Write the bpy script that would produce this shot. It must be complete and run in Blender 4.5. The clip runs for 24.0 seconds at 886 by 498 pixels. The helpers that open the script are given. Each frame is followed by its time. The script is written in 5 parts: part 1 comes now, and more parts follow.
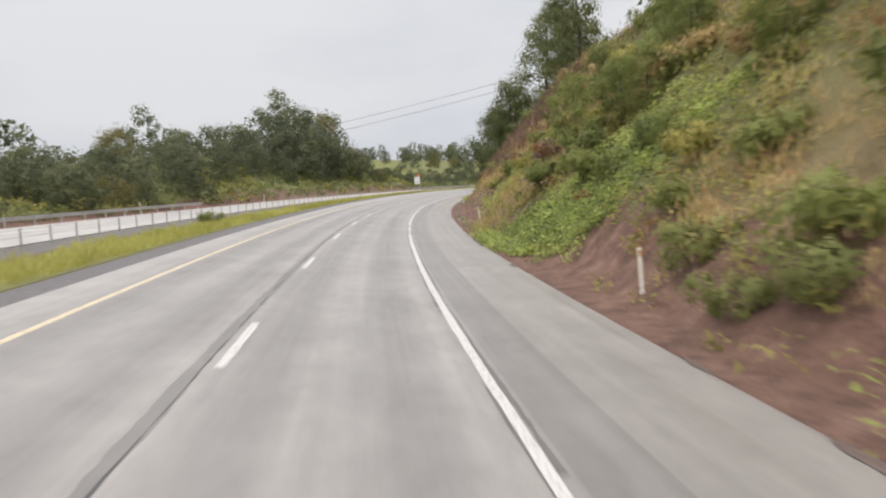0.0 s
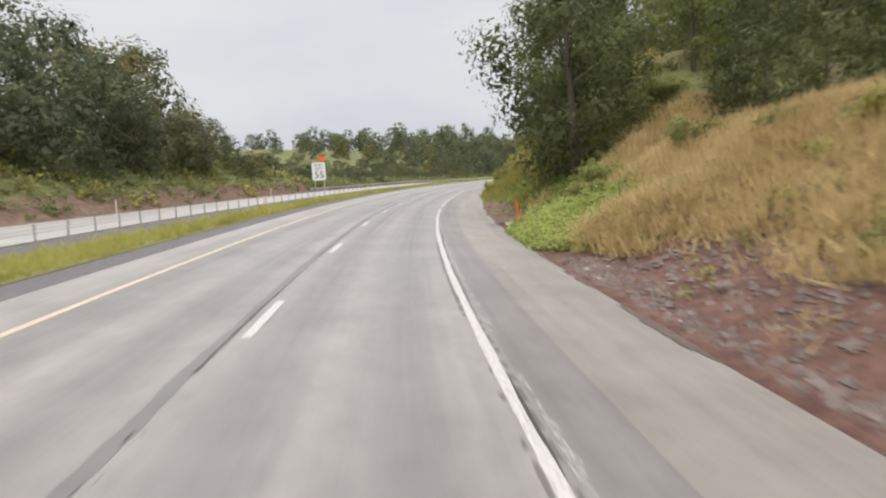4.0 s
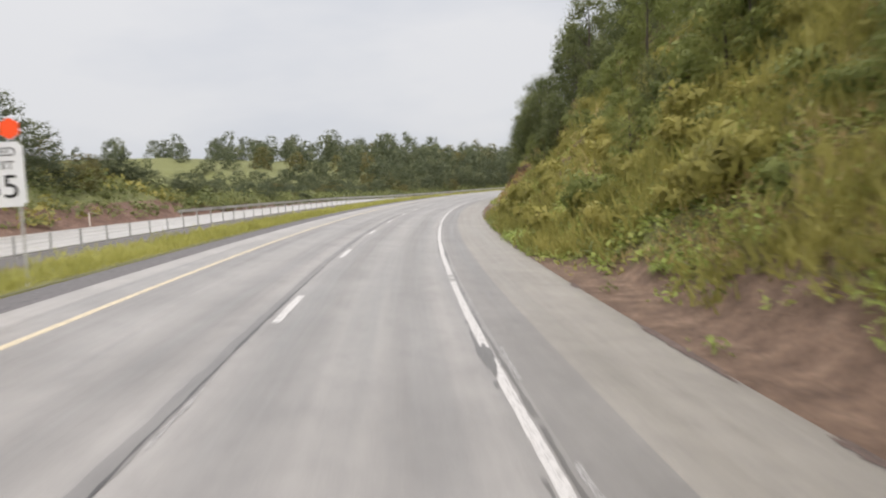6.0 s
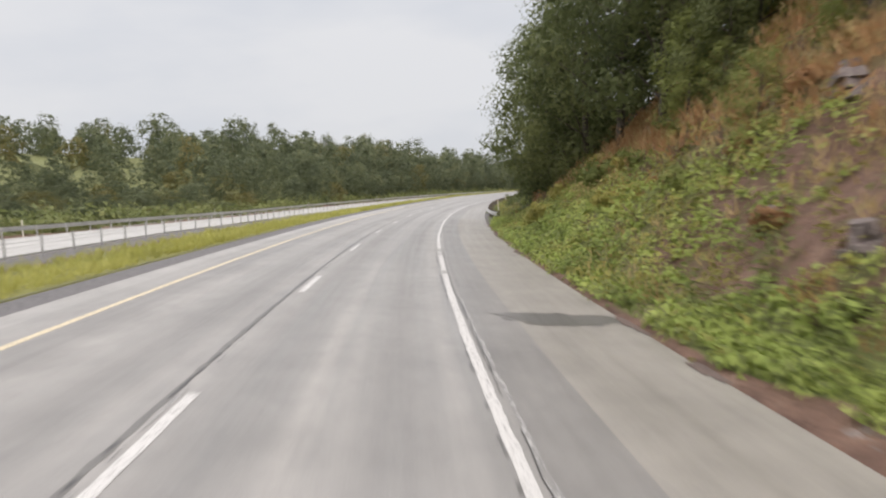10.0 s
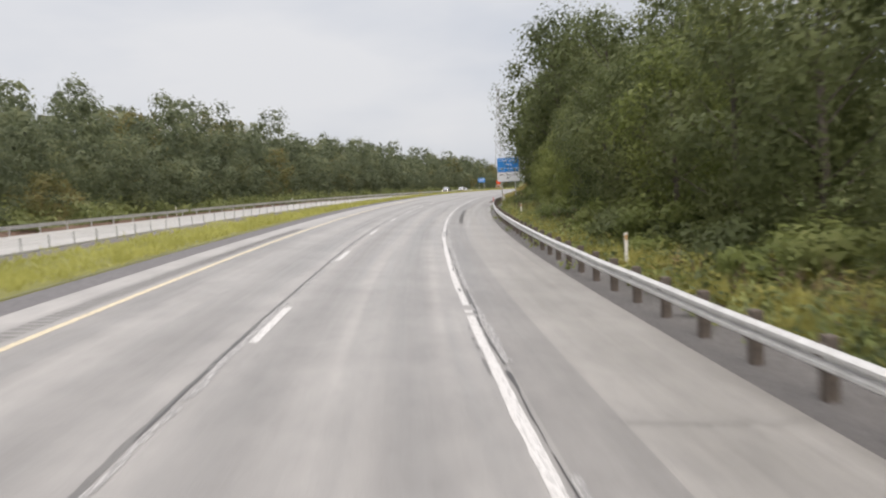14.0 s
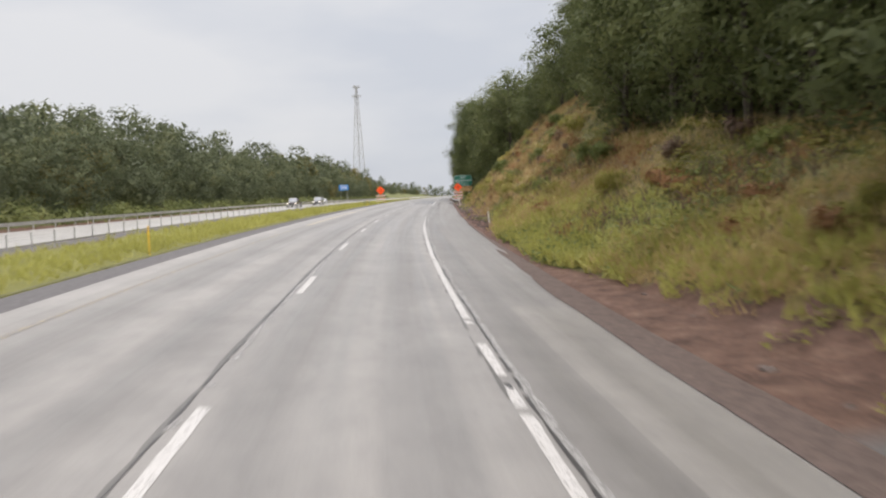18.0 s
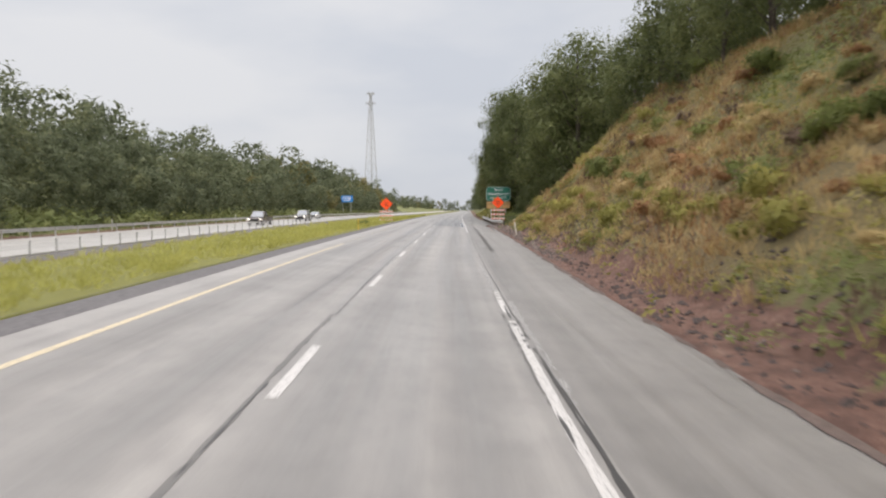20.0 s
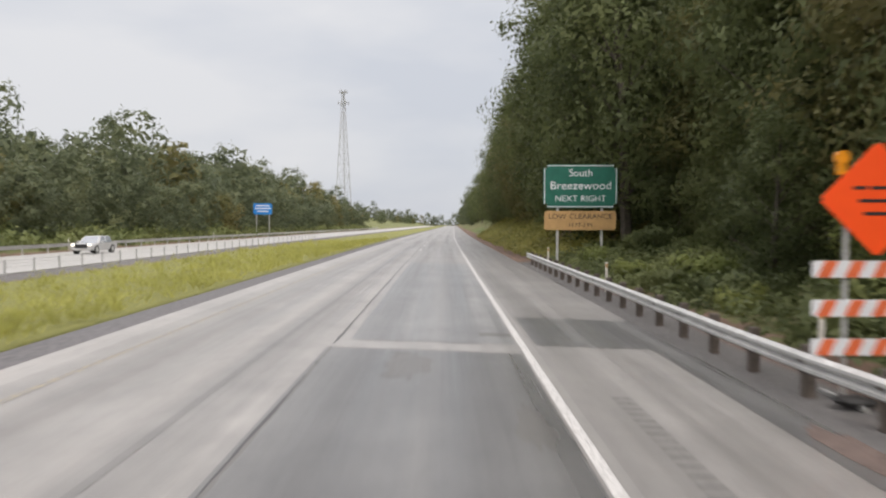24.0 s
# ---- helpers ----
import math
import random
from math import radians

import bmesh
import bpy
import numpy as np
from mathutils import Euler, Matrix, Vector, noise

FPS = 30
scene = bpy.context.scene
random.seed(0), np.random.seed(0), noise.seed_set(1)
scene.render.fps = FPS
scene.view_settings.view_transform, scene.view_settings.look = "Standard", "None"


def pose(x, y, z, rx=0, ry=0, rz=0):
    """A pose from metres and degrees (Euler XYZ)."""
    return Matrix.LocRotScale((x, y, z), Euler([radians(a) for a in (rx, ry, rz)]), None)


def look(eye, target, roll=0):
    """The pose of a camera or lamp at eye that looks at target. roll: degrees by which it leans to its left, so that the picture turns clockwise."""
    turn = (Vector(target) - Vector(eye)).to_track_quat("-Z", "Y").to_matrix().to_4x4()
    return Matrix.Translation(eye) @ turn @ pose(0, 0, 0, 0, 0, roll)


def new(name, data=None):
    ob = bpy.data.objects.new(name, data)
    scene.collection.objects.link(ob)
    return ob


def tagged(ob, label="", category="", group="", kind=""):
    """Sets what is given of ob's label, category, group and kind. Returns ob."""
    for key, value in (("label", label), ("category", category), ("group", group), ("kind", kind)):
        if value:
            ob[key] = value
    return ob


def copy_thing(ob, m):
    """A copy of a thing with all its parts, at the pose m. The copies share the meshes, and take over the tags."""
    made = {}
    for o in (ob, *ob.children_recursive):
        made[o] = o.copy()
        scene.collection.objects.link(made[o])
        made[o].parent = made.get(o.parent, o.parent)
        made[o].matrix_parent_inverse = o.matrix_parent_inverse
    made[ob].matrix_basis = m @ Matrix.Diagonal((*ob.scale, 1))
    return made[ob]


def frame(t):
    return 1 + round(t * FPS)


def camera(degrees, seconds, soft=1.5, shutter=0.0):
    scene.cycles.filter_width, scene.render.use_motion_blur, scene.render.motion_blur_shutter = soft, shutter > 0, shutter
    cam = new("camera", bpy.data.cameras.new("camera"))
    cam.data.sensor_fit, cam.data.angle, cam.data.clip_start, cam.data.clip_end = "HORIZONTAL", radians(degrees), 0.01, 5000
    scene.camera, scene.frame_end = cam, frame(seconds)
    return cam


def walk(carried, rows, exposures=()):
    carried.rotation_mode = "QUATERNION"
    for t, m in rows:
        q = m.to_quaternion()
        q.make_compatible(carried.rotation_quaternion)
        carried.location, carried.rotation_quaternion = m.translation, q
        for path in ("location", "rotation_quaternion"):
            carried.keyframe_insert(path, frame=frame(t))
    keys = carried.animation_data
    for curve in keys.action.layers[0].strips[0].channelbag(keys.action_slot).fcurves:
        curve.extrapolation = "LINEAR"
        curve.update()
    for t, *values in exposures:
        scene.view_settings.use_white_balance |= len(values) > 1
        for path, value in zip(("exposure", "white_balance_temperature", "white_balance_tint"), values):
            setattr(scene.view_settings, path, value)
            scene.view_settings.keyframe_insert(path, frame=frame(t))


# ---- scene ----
# ---------- camera: seconds, x, y, z, pitch, lean to the right, yaw ----------
PATH = [
    (0, -1.646, 0.121, 2.671, -4.630, 2.355, -6.965),
    (1, -0.482, 24.511, 2.812, -4.841, 2.249, -8.077),
    (1.5, 0.327, 36.627, 2.905, -4.983, 2.257, -8.686),
    (3.5, 5.283, 84.452, 3.401, -5.539, 3.675, -13.474),
    (4, 7.148, 96.371, 3.536, -5.300, 3.212, -14.342),
    (5, 11.701, 119.460, 3.786, -4.870, 3.091, -16.207),
    (6, 17.210, 142.008, 4.031, -4.437, 2.977, -19.424),
    (7, 23.717, 164.211, 4.260, -4.283, 2.735, -22.697),
    (8, 31.285, 186.198, 4.472, -4.196, 2.482, -24.733),
    (9, 40.028, 207.967, 4.656, -4.252, 3.021, -26.330),
    (10, 49.453, 229.341, 4.843, -4.272, 2.815, -28.661),
    (10.5, 54.492, 240.068, 4.940, -4.258, 2.527, -29.967),
    (12.5, 76.073, 280.288, 5.290, -3.870, 2.693, -34.510),
    (13, 82.065, 289.999, 5.369, -3.755, 3.224, -35.356),
    (14, 94.510, 309.184, 5.550, -4.650, 2.678, -37.932),
    (15, 107.828, 328.031, 5.759, -5.656, 1.820, -41.430),
    (16, 122.054, 346.243, 5.973, -5.721, 1.583, -44.844),
    (17, 136.962, 363.874, 6.197, -4.684, 2.121, -47.984),
    (18, 152.348, 380.783, 6.414, -4.444, 1.848, -49.488),
    (18.5, 160.310, 388.906, 6.510, -4.063, 1.187, -49.529),
    (20.5, 192.981, 419.306, 6.806, -2.978, 0.122, -48.401),
    (21, 201.447, 426.704, 6.862, -2.265, 0.533, -48.364),
    (22, 218.535, 441.360, 6.947, -1.642, 0.646, -48.772),
    (23, 235.964, 456.166, 6.998, -1.946, 0.450, -49.293),
    (24, 253.386, 471.141, 7.018, -2.175, -0.025, -49.863),
]
cam = camera(62.53, 24.0, soft=2.15, shutter=0.28)


def eye_row(t, x, y, z, pitch, lean, yaw):
    p, w = radians(pitch), radians(yaw)
    way = Vector((-math.sin(w) * math.cos(p), math.cos(w) * math.cos(p), math.sin(p)))
    eye = Vector((x, y, z))
    return t, look(eye, eye + way * 10, -lean)


walk(cam, [eye_row(*r) for r in PATH], [(0, .12, 6650, 14), (24, .12, 6650, 14)])

# ---------- overcast sky, wide soft sun ----------
world = bpy.data.worlds.new("overcast_sky")
scene.world = world
world.use_nodes = True
wn, wl = world.node_tree.nodes, world.node_tree.links
wn.clear()
w_out = wn.new("ShaderNodeOutputWorld")
w_bg = wn.new("ShaderNodeBackground")
w_sky = wn.new("ShaderNodeTexSky")
w_sky.sky_type = "NISHITA"
w_sky.sun_disc = False
w_sky.sun_elevation = radians(45)
w_sky.sun_rotation = radians(205)
w_geo = wn.new("ShaderNodeTexCoord")
w_sep = wn.new("ShaderNodeSeparateXYZ")
w_ramp = wn.new("ShaderNodeValToRGB")
w_map = wn.new("ShaderNodeMapping")
w_map.inputs["Scale"].default_value = (1.1, 1.1, 3.2)
w_noise = wn.new("ShaderNodeTexNoise")
w_noise.inputs["Scale"].default_value = 1.7
w_noise.inputs["Detail"].default_value = 5
w_noise.inputs["Roughness"].default_value = 0.5
w_cl = wn.new("ShaderNodeValToRGB")
w_mul = wn.new("ShaderNodeMix")
w_mul.data_type, w_mul.blend_type = "RGBA", "MULTIPLY"
w_mul.inputs["Factor"].default_value = 1.0
w_mix = wn.new("ShaderNodeMix")
w_mix.data_type = "RGBA"
w_mix.inputs["Factor"].default_value = 0.96
w_ramp.color_ramp.elements[0].position, w_ramp.color_ramp.elements[0].color = 0.0, (6.25, 6.6, 6.95, 1)
w_ramp.color_ramp.elements[1].position, w_ramp.color_ramp.elements[1].color = 0.8, (19.5, 19.4, 19.4, 1)
w_low = w_ramp.color_ramp.elements.new(0.3)
w_low.color = (7.0, 7.36, 7.68, 1)
w_cl.color_ramp.elements[0].position, w_cl.color_ramp.elements[0].color = 0.36, (0.84, 0.865, 0.9, 1)
w_cl.color_ramp.elements[1].position, w_cl.color_ramp.elements[1].color = 0.58, (1.03, 1.02, 1.0, 1)
wl.new(w_geo.outputs["Generated"], w_sep.inputs[0])
wl.new(w_sep.outputs["Z"], w_ramp.inputs[0])
wl.new(w_geo.outputs["Generated"], w_map.inputs[0])
wl.new(w_map.outputs[0], w_noise.inputs["Vector"])
wl.new(w_noise.outputs["Fac"], w_cl.inputs[0])
wl.new(w_ramp.outputs[0], w_mul.inputs[6])
wl.new(w_cl.outputs[0], w_mul.inputs[7])
wl.new(w_sky.outputs[0], w_mix.inputs[6])
wl.new(w_mul.outputs[2], w_mix.inputs[7])
wl.new(w_mix.outputs[2], w_bg.inputs[0])
w_bg.inputs[1].default_value = 0.1
wl.new(w_bg.outputs[0], w_out.inputs[0])
sun = new("sun", bpy.data.lights.new("sun", "SUN"))
sun.data.energy, sun.data.angle, sun.data.color = 1.5, radians(25), (1.0, 0.96, 0.9)
sun.matrix_world = look((0, 0, 50), (12, 24, 19))

# ---------- the road's line: curvature (1/km), rise (1e-4/m), banking (degrees) every 62 m ----------
KNOT = np.arange(-40, 1201, 62.0)
CURV = [1.825, 1.8, 1.824, 1.931, 1.795, 1.748, 1.864, 1.903, 1.373, -0.003, 0.066, 0.149, 0.085, 0.003, -0.001, -0, 0, 0, -0, -0, -0]
RISE = [0.557, 0.482, 0.208, -0.176, -0.298, -0.098, 0.34, -0.062, -0.573, -0.804, -0.499, -0.21, -0.04, 0.029, 0.042, 0.032, 0.018, 0.007, 0.001, -0.002, -0.003]
BANK = [4.013, 4.848, 5.538, 5.485, 4.982, 4.39, 4.158, 4.787, 4.114, 2.726, 1.904, 1.527, 1.394, 1.388, 1.424, 1.462, 1.487, 1.5, 1.504, 1.504, 1.503]
DS = 2.0
SG = np.arange(-400, 2401, DS)


def run(v):
    return np.concatenate([[0], np.cumsum((v[1:] + v[:-1]) / 2 * DS)])


_k = np.interp(SG, KNOT, CURV) * 1e-3
HEAD = run(_k)
HEAD -= np.interp(0, SG, HEAD)
LX, LY = run(np.sin(HEAD)), run(np.cos(HEAD))
_v = np.interp(SG, KNOT, RISE) * 1e-4
_v[(SG < -40) | (SG > 1200)] = 0
SLOPE = run(_v)
SLOPE -= np.interp(560, SG, SLOPE)
LZ = run(SLOPE)
LX, LY, LZ = [a - np.interp(0, SG, a) for a in (LX, LY, LZ)]
TILT = np.radians(np.interp(SG, KNOT, BANK))


def gp(s, d, z=0.0):
    """World points at s along, d to the right of the edge line, z above the line's level."""
    s, d, z = np.broadcast_arrays(np.asarray(s, float), np.asarray(d, float), np.asarray(z, float))
    h = np.interp(s, SG, HEAD)
    return np.stack([np.interp(s, SG, LX) + d * np.cos(h), np.interp(s, SG, LY) - d * np.sin(h), np.interp(s, SG, LZ) + z], -1)


def rd(s, d, h=0.0):
    """World points on the banked road surface, h above it."""
    s, d, h = np.broadcast_arrays(np.asarray(s, float), np.asarray(d, float), np.asarray(h, float))
    b = np.interp(s, SG, TILT)
    return gp(s, d * np.cos(b) + h * np.sin(b), -d * np.sin(b) + h * np.cos(b))


def heading(s):
    return float(np.interp(s, SG, HEAD))


def smooth(s, keys):
    """Eased steps through (s, value) keys."""
    ks, vs = [k[0] for k in keys], [k[1] for k in keys]
    return np.interp(s, ks, vs)


# edges of the far carriageway
def far_near(s):
    return smooth(s, [(-400, -16.5), (290, -16.5), (350, -21), (440, -22), (530, -23.5), (2400, -23.5)])


def far_z(s):
    return smooth(s, [(-400, 0.85), (280, 0.85), (340, 0.2), (440, 0.2), (530, 0.0), (2400, 0.0)])


# cut slope on the right: steepness, height, start of the rise
def cut_k(s):
    return smooth(s, [(-400, .9), (10, 1.1), (60, 1.2), (92, 1.1), (106, .52), (134, .44), (148, .9), (165, 1.1), (255, 1.15), (280, .8), (297, .1),
                      (405, .06), (430, .5), (455, .65), (480, .95), (540, 1.05), (560, .4), (572, .1), (600, .2), (618, .6), (650, .6), (2400, .4)])


def cut_h(s):
    return smooth(s, [(-400, 12), (60, 13), (92, 11), (108, 3.9), (135, 4.4), (155, 11), (190, 13), (262, 12), (297, 3), (405, 2.5), (430, 4),
                      (462, 5.0), (492, 12), (540, 12), (572, 3), (600, 4), (618, 5), (650, 6), (2400, 6)])


def toe(s):
    return smooth(s, [(-400, 4.6), (285, 4.8), (300, 5.6), (405, 5.6), (430, 5.0), (545, 5.4), (565, 7.0), (600, 7.0), (615, 5.2), (2400, 5.2)])


def left_k(s):
    return smooth(s, [(-400, .1), (90, .12), (120, .48), (225, .48), (262, .15), (300, .1), (360, .185), (640, .18), (720, .25), (1200, .25), (2400, .1)])


def left_h(s):
    return smooth(s, [(-400, 4), (100, 4), (130, 8), (222, 5), (246, 1.4), (300, 2), (335, 4.5), (362, 17.5), (640, 17), (720, 8), (2400, 8)])


# width of bare soil at the foot of the cut, and how green the growth is
BARE_S = (-400, 2, 22, 30, 44, 52, 70, 95, 116, 123, 131, 137, 150, 160, 167, 172, 200, 207, 238, 247, 288, 300, 405, 430, 446, 462, 472, 545, 565, 600, 2400)
BARE_D = (3, 2.4, 2.2, .15, .2, 2.7, 3.3, 3.4, 3.4, .1, .1, 1.9, 1.9, 1.8, 1.5, 0.15, .2, 1.8, 1.9, .25, .3, 1.0, 1.4, 2.6, .4, .6, 1.9, 2.3, 2.0, 1.6, 1)
GREEN_S = (-400, 0, 25, 32, 46, 60, 98, 122, 129, 140, 160, 200, 208, 240, 250, 290, 300, 410, 430, 450, 468, 480, 540, 556, 2400)
GREEN_G = (.5, .55, .55, .75, .6, .3, .1, .1, .85, .6, .6, .58, .42, .38, .62, .62, .9, .9, .46, .52, .4, .36, .36, .7, .7)


def bare(s):
    return np.interp(s, BARE_S, BARE_D)


def green(s, d):
    bench = np.interp(s, (114, 122, 135, 139), (0, 1, 1, 0))
    upper = np.interp(s, (243, 250, 288, 294), (0, .34, .34, 0)) * np.clip((d - 6.6) / 2.5, 0, 1)
    return np.clip(np.interp(s, GREEN_S, GREEN_G) - upper + (.42 - .3 * bench) * wob(s, d * 1.4, .27) + bench * np.clip((8.6 - d) * .4, -.9, .35), 0, 1)


def wob(x, y, f):
    """Smooth pseudo-random bumps."""
    return (np.sin(x * f + 1.3 * np.sin(y * f * 1.7 + 2)) + np.sin(y * f * 1.31 + 1.1 * np.sin(x * f * 0.83 + 5)) + np.sin((x + y) * f * 0.77 + 0.7)) / 3


def ground_z(s, d):
    """Level of the ground over the edge line's level."""
    s, d = np.broadcast_arrays(np.asarray(s, float), np.asarray(d, float))
    tb = np.tan(np.interp(s, SG, TILT))
    plane = -tb * d
    # right
    t0, k, hh = toe(s) + 0.35 * wob(s, d * 0, 0.35), cut_k(s), cut_h(s)
    z0 = -tb * 3.4 - 0.03
    rise = np.minimum(np.maximum(d - t0, 0) * k, hh)
    over = np.maximum(d - t0 - hh / np.maximum(k, 0.02), 0)
    amp = np.clip((d - 3.6) / 4, 0, 1)
    amp2 = np.clip((d - 5.2) / 3, 0, 1) * np.clip((k - .4) * 3, 0, 1)
    right = z0 + rise + amp2 * (.42 * wob(s + 3, d * .5, .62) + .2 * wob(s, d * 1.2, 1.5)) + 0.1 * np.minimum(over, 60) + amp * (0.22 * wob(s, d, 0.9) + 0.3 * wob(s, d * 1.5, 0.31) + 0.1 * wob(s, d, 2.3)) + np.clip((d - 3.4) * .1, 0, .08)
    # left
    fn, fz = far_near(s), far_z(s)
    e = -9.4
    ze = -tb * e
    u = np.clip((e - d) / (e - (fn + 1.8)), 0, 1)
    med = ze * (1 - u) + (fz - 0.06) * u - 0.25 * np.sin(u * math.pi) + 0.06 * wob(s, d, 1.1) * np.sin(u * math.pi)
    out = fn - 11.0
    lk, lh = left_k(s), left_h(s)
    v = np.maximum(out - 2.2 - d, 0)
    hill = np.minimum(v * lk, lh)
    hill = hill + np.interp(s, (300, 350), (.004, .05)) * np.minimum(np.maximum(v - lh / np.maximum(lk, .02), 0), 120)
    left = np.where(d > fn + 1.8, med, fz - 0.06 + hill + np.clip(v / 4, 0, 1) * (0.35 * wob(s, d, .4) + .15 * wob(s, d, 1.3)))
    z = np.where(d > 3.4, right, np.where(d < e, left, plane))
    # the ground runs under the paved bands
    z = np.where((d <= 3.38) & (d >= -9.38), plane - 0.35, z)
    z = np.where((d < fn) & (d > out), fz - 0.3, z)
    return z


def gz(s, d):
    return Vector(gp(s, d, float(ground_z(s, d))))


# ---------- materials ----------
def mat(name):
    m = bpy.data.materials.new(name)
    m.use_nodes = True
    return m, m.node_tree.nodes, m.node_tree.links, m.node_tree.nodes["Principled BSDF"]


def noise_node(n, l, scale, detail=4, vec=None, rough=0.55):
    t = n.new("ShaderNodeTexNoise")
    t.inputs["Scale"].default_value, t.inputs["Detail"].default_value, t.inputs["Roughness"].default_value = scale, detail, rough
    if vec is not None:
        l.new(vec, t.inputs["Vector"])
    return t.outputs["Fac"]


def ramp(n, l, fac, stops):
    r = n.new("ShaderNodeValToRGB")
    el = r.color_ramp.elements
    while len(el) < len(stops):
        el.new(0.5)
    for e, (p, c) in zip(el, stops):
        e.position, e.color = p, (*c, 1) if len(c) == 3 else (c[0], c[0], c[0], 1)
    l.new(fac, r.inputs[0])
    return r.outputs[0]


def mixc(n, l, fac, a, b, mode="MIX"):
    m = n.new("ShaderNodeMix")
    m.data_type, m.blend_type = "RGBA", mode
    for sock, v in ((m.inputs[0], fac), (m.inputs[6], a), (m.inputs[7], b)):
        if isinstance(v, (int, float)):
            sock.default_value = v
        elif isinstance(v, tuple):
            sock.default_value = (*v, 1)
        else:
            l.new(v, sock)
    return m.outputs[2]


def bump(n, l, b, height, strength=0.4, dist=0.02):
    k = n.new("ShaderNodeBump")
    k.inputs["Strength"].default_value, k.inputs["Distance"].default_value = strength, dist
    l.new(height, k.inputs["Height"])
    l.new(k.outputs[0], b.inputs["Normal"])


def plain(name, col, rough=0.5, metal=0.0, var=0.25, scale=6.0, dirt=None):
    """Colour with two scales of mottling and a little relief."""
    m, n, l, b = mat(name)
    co = n.new("ShaderNodeTexCoord").outputs["Object"]
    f1, f2 = noise_node(n, l, scale, 5, co), noise_node(n, l, scale * 7, 3, co)
    dk = tuple(c * (1 - var) for c in col)
    lt = tuple(min(1, c * (1 + var * .6)) for c in col)
    c = ramp(n, l, f1, [(0.3, dk), (0.7, lt)])
    if dirt:
        c = mixc(n, l, ramp(n, l, f2, [(0.52, (0,)), (0.72, (1,))]), c, dirt)
    l.new(c, b.inputs["Base Color"])
    b.inputs["Roughness"].default_value, b.inputs["Metallic"].default_value = rough, metal
    bump(n, l, b, f2, 0.2, 0.01)
    return m


def uv_axes(n, l):
    """u: metres to the right of the edge line, v: metres along."""
    uv = n.new("ShaderNodeUVMap")
    sp = n.new("ShaderNodeSeparateXYZ")
    l.new(uv.outputs[0], sp.inputs[0])
    return uv.outputs[0], sp.outputs[0], sp.outputs[1]


def stretch(n, l, uv, sx, sy):
    mp = n.new("ShaderNodeMapping")
    mp.inputs["Scale"].default_value = (sx, sy, 1)
    l.new(uv, mp.inputs[0])
    return mp.outputs[0]


def paving(name, base, rough=0.42, streak=0.16, grain=0.18, tracks=False):
    """Worn wet paving: long wheel streaks, blotches, aggregate grain."""
    m, n, l, b = mat(name)
    uv, u, v = uv_axes(n, l)
    long1 = noise_node(n, l, 1.0, 4, stretch(n, l, uv, 1.9, 0.035))
    long2 = noise_node(n, l, 1.0, 3, stretch(n, l, uv, 7.0, 0.12))
    blot = noise_node(n, l, 0.35, 5, uv)
    fine = noise_node(n, l, 45, 3, uv)
    spots = noise_node(n, l, 1.0, 6, stretch(n, l, uv, 2.6, 1.1), .65)
    c = ramp(n, l, long1, [(0.32, tuple(x * (1 - streak) for x in base)), (0.68, tuple(x * (1 + streak) for x in base))])
    c = mixc(n, l, 0.55, c, ramp(n, l, blot, [(0.3, tuple(x * .74 for x in base)), (0.7, tuple(x * 1.22 for x in base))]))
    c = mixc(n, l, 1.0, c, ramp(n, l, long2, [(0.25, (.95, .95, .95)), (0.75, (1.04, 1.04, 1.04))]), "MULTIPLY")
    c = mixc(n, l, 1.0, c, ramp(n, l, fine, [(0.25, (1 - grain,) * 3), (0.75, (1 + grain * .6,) * 3)]), "MULTIPLY")
    c = mixc(n, l, 1.0, c, ramp(n, l, spots, [(.3, (.88, .88, .885)), (.5, (1, 1, 1)), (.72, (1.09, 1.085, 1.08))]), "MULTIPLY")
    if tracks:
        # darker wheel paths, one every 1.83 m, wavering along the way
        w1 = n.new("ShaderNodeMath")
        w1.operation = "MULTIPLY_ADD"
        w1.inputs[1].default_value, w1.inputs[2].default_value = 6.2832 / 1.83, .95 * 6.2832 / 1.83
        l.new(u, w1.inputs[0])
        w2 = n.new("ShaderNodeMath")
        w2.operation = "MULTIPLY_ADD"
        w2.inputs[1].default_value = 1.6
        l.new(blot, w2.inputs[0])
        l.new(w1.outputs[0], w2.inputs[2])
        w3 = n.new("ShaderNodeMath")
        w3.operation = "COSINE"
        l.new(w2.outputs[0], w3.inputs[0])
        w4 = n.new("ShaderNodeMath")
        w4.operation = "MULTIPLY_ADD"
        w4.inputs[1].default_value, w4.inputs[2].default_value = .5, .5
        l.new(w3.outputs[0], w4.inputs[0])
        c = mixc(n, l, ramp(n, l, long1, [(.3, (.25,)), (.7, (1,))]), c, mixc(n, l, 1.0, c, ramp(n, l, w4.outputs[0], [(.15, (1.12, 1.118, 1.115)), (.95, (.76, .76, .765))]), "MULTIPLY"))
    l.new(c, b.inputs["Base Color"])
    r = ramp(n, l, long1, [(0.3, (rough - .1,)), (0.7, (rough + .14,))])
    l.new(r, b.inputs["Roughness"])
    bump(n, l, b, fine, 0.25, 0.008)
    return m


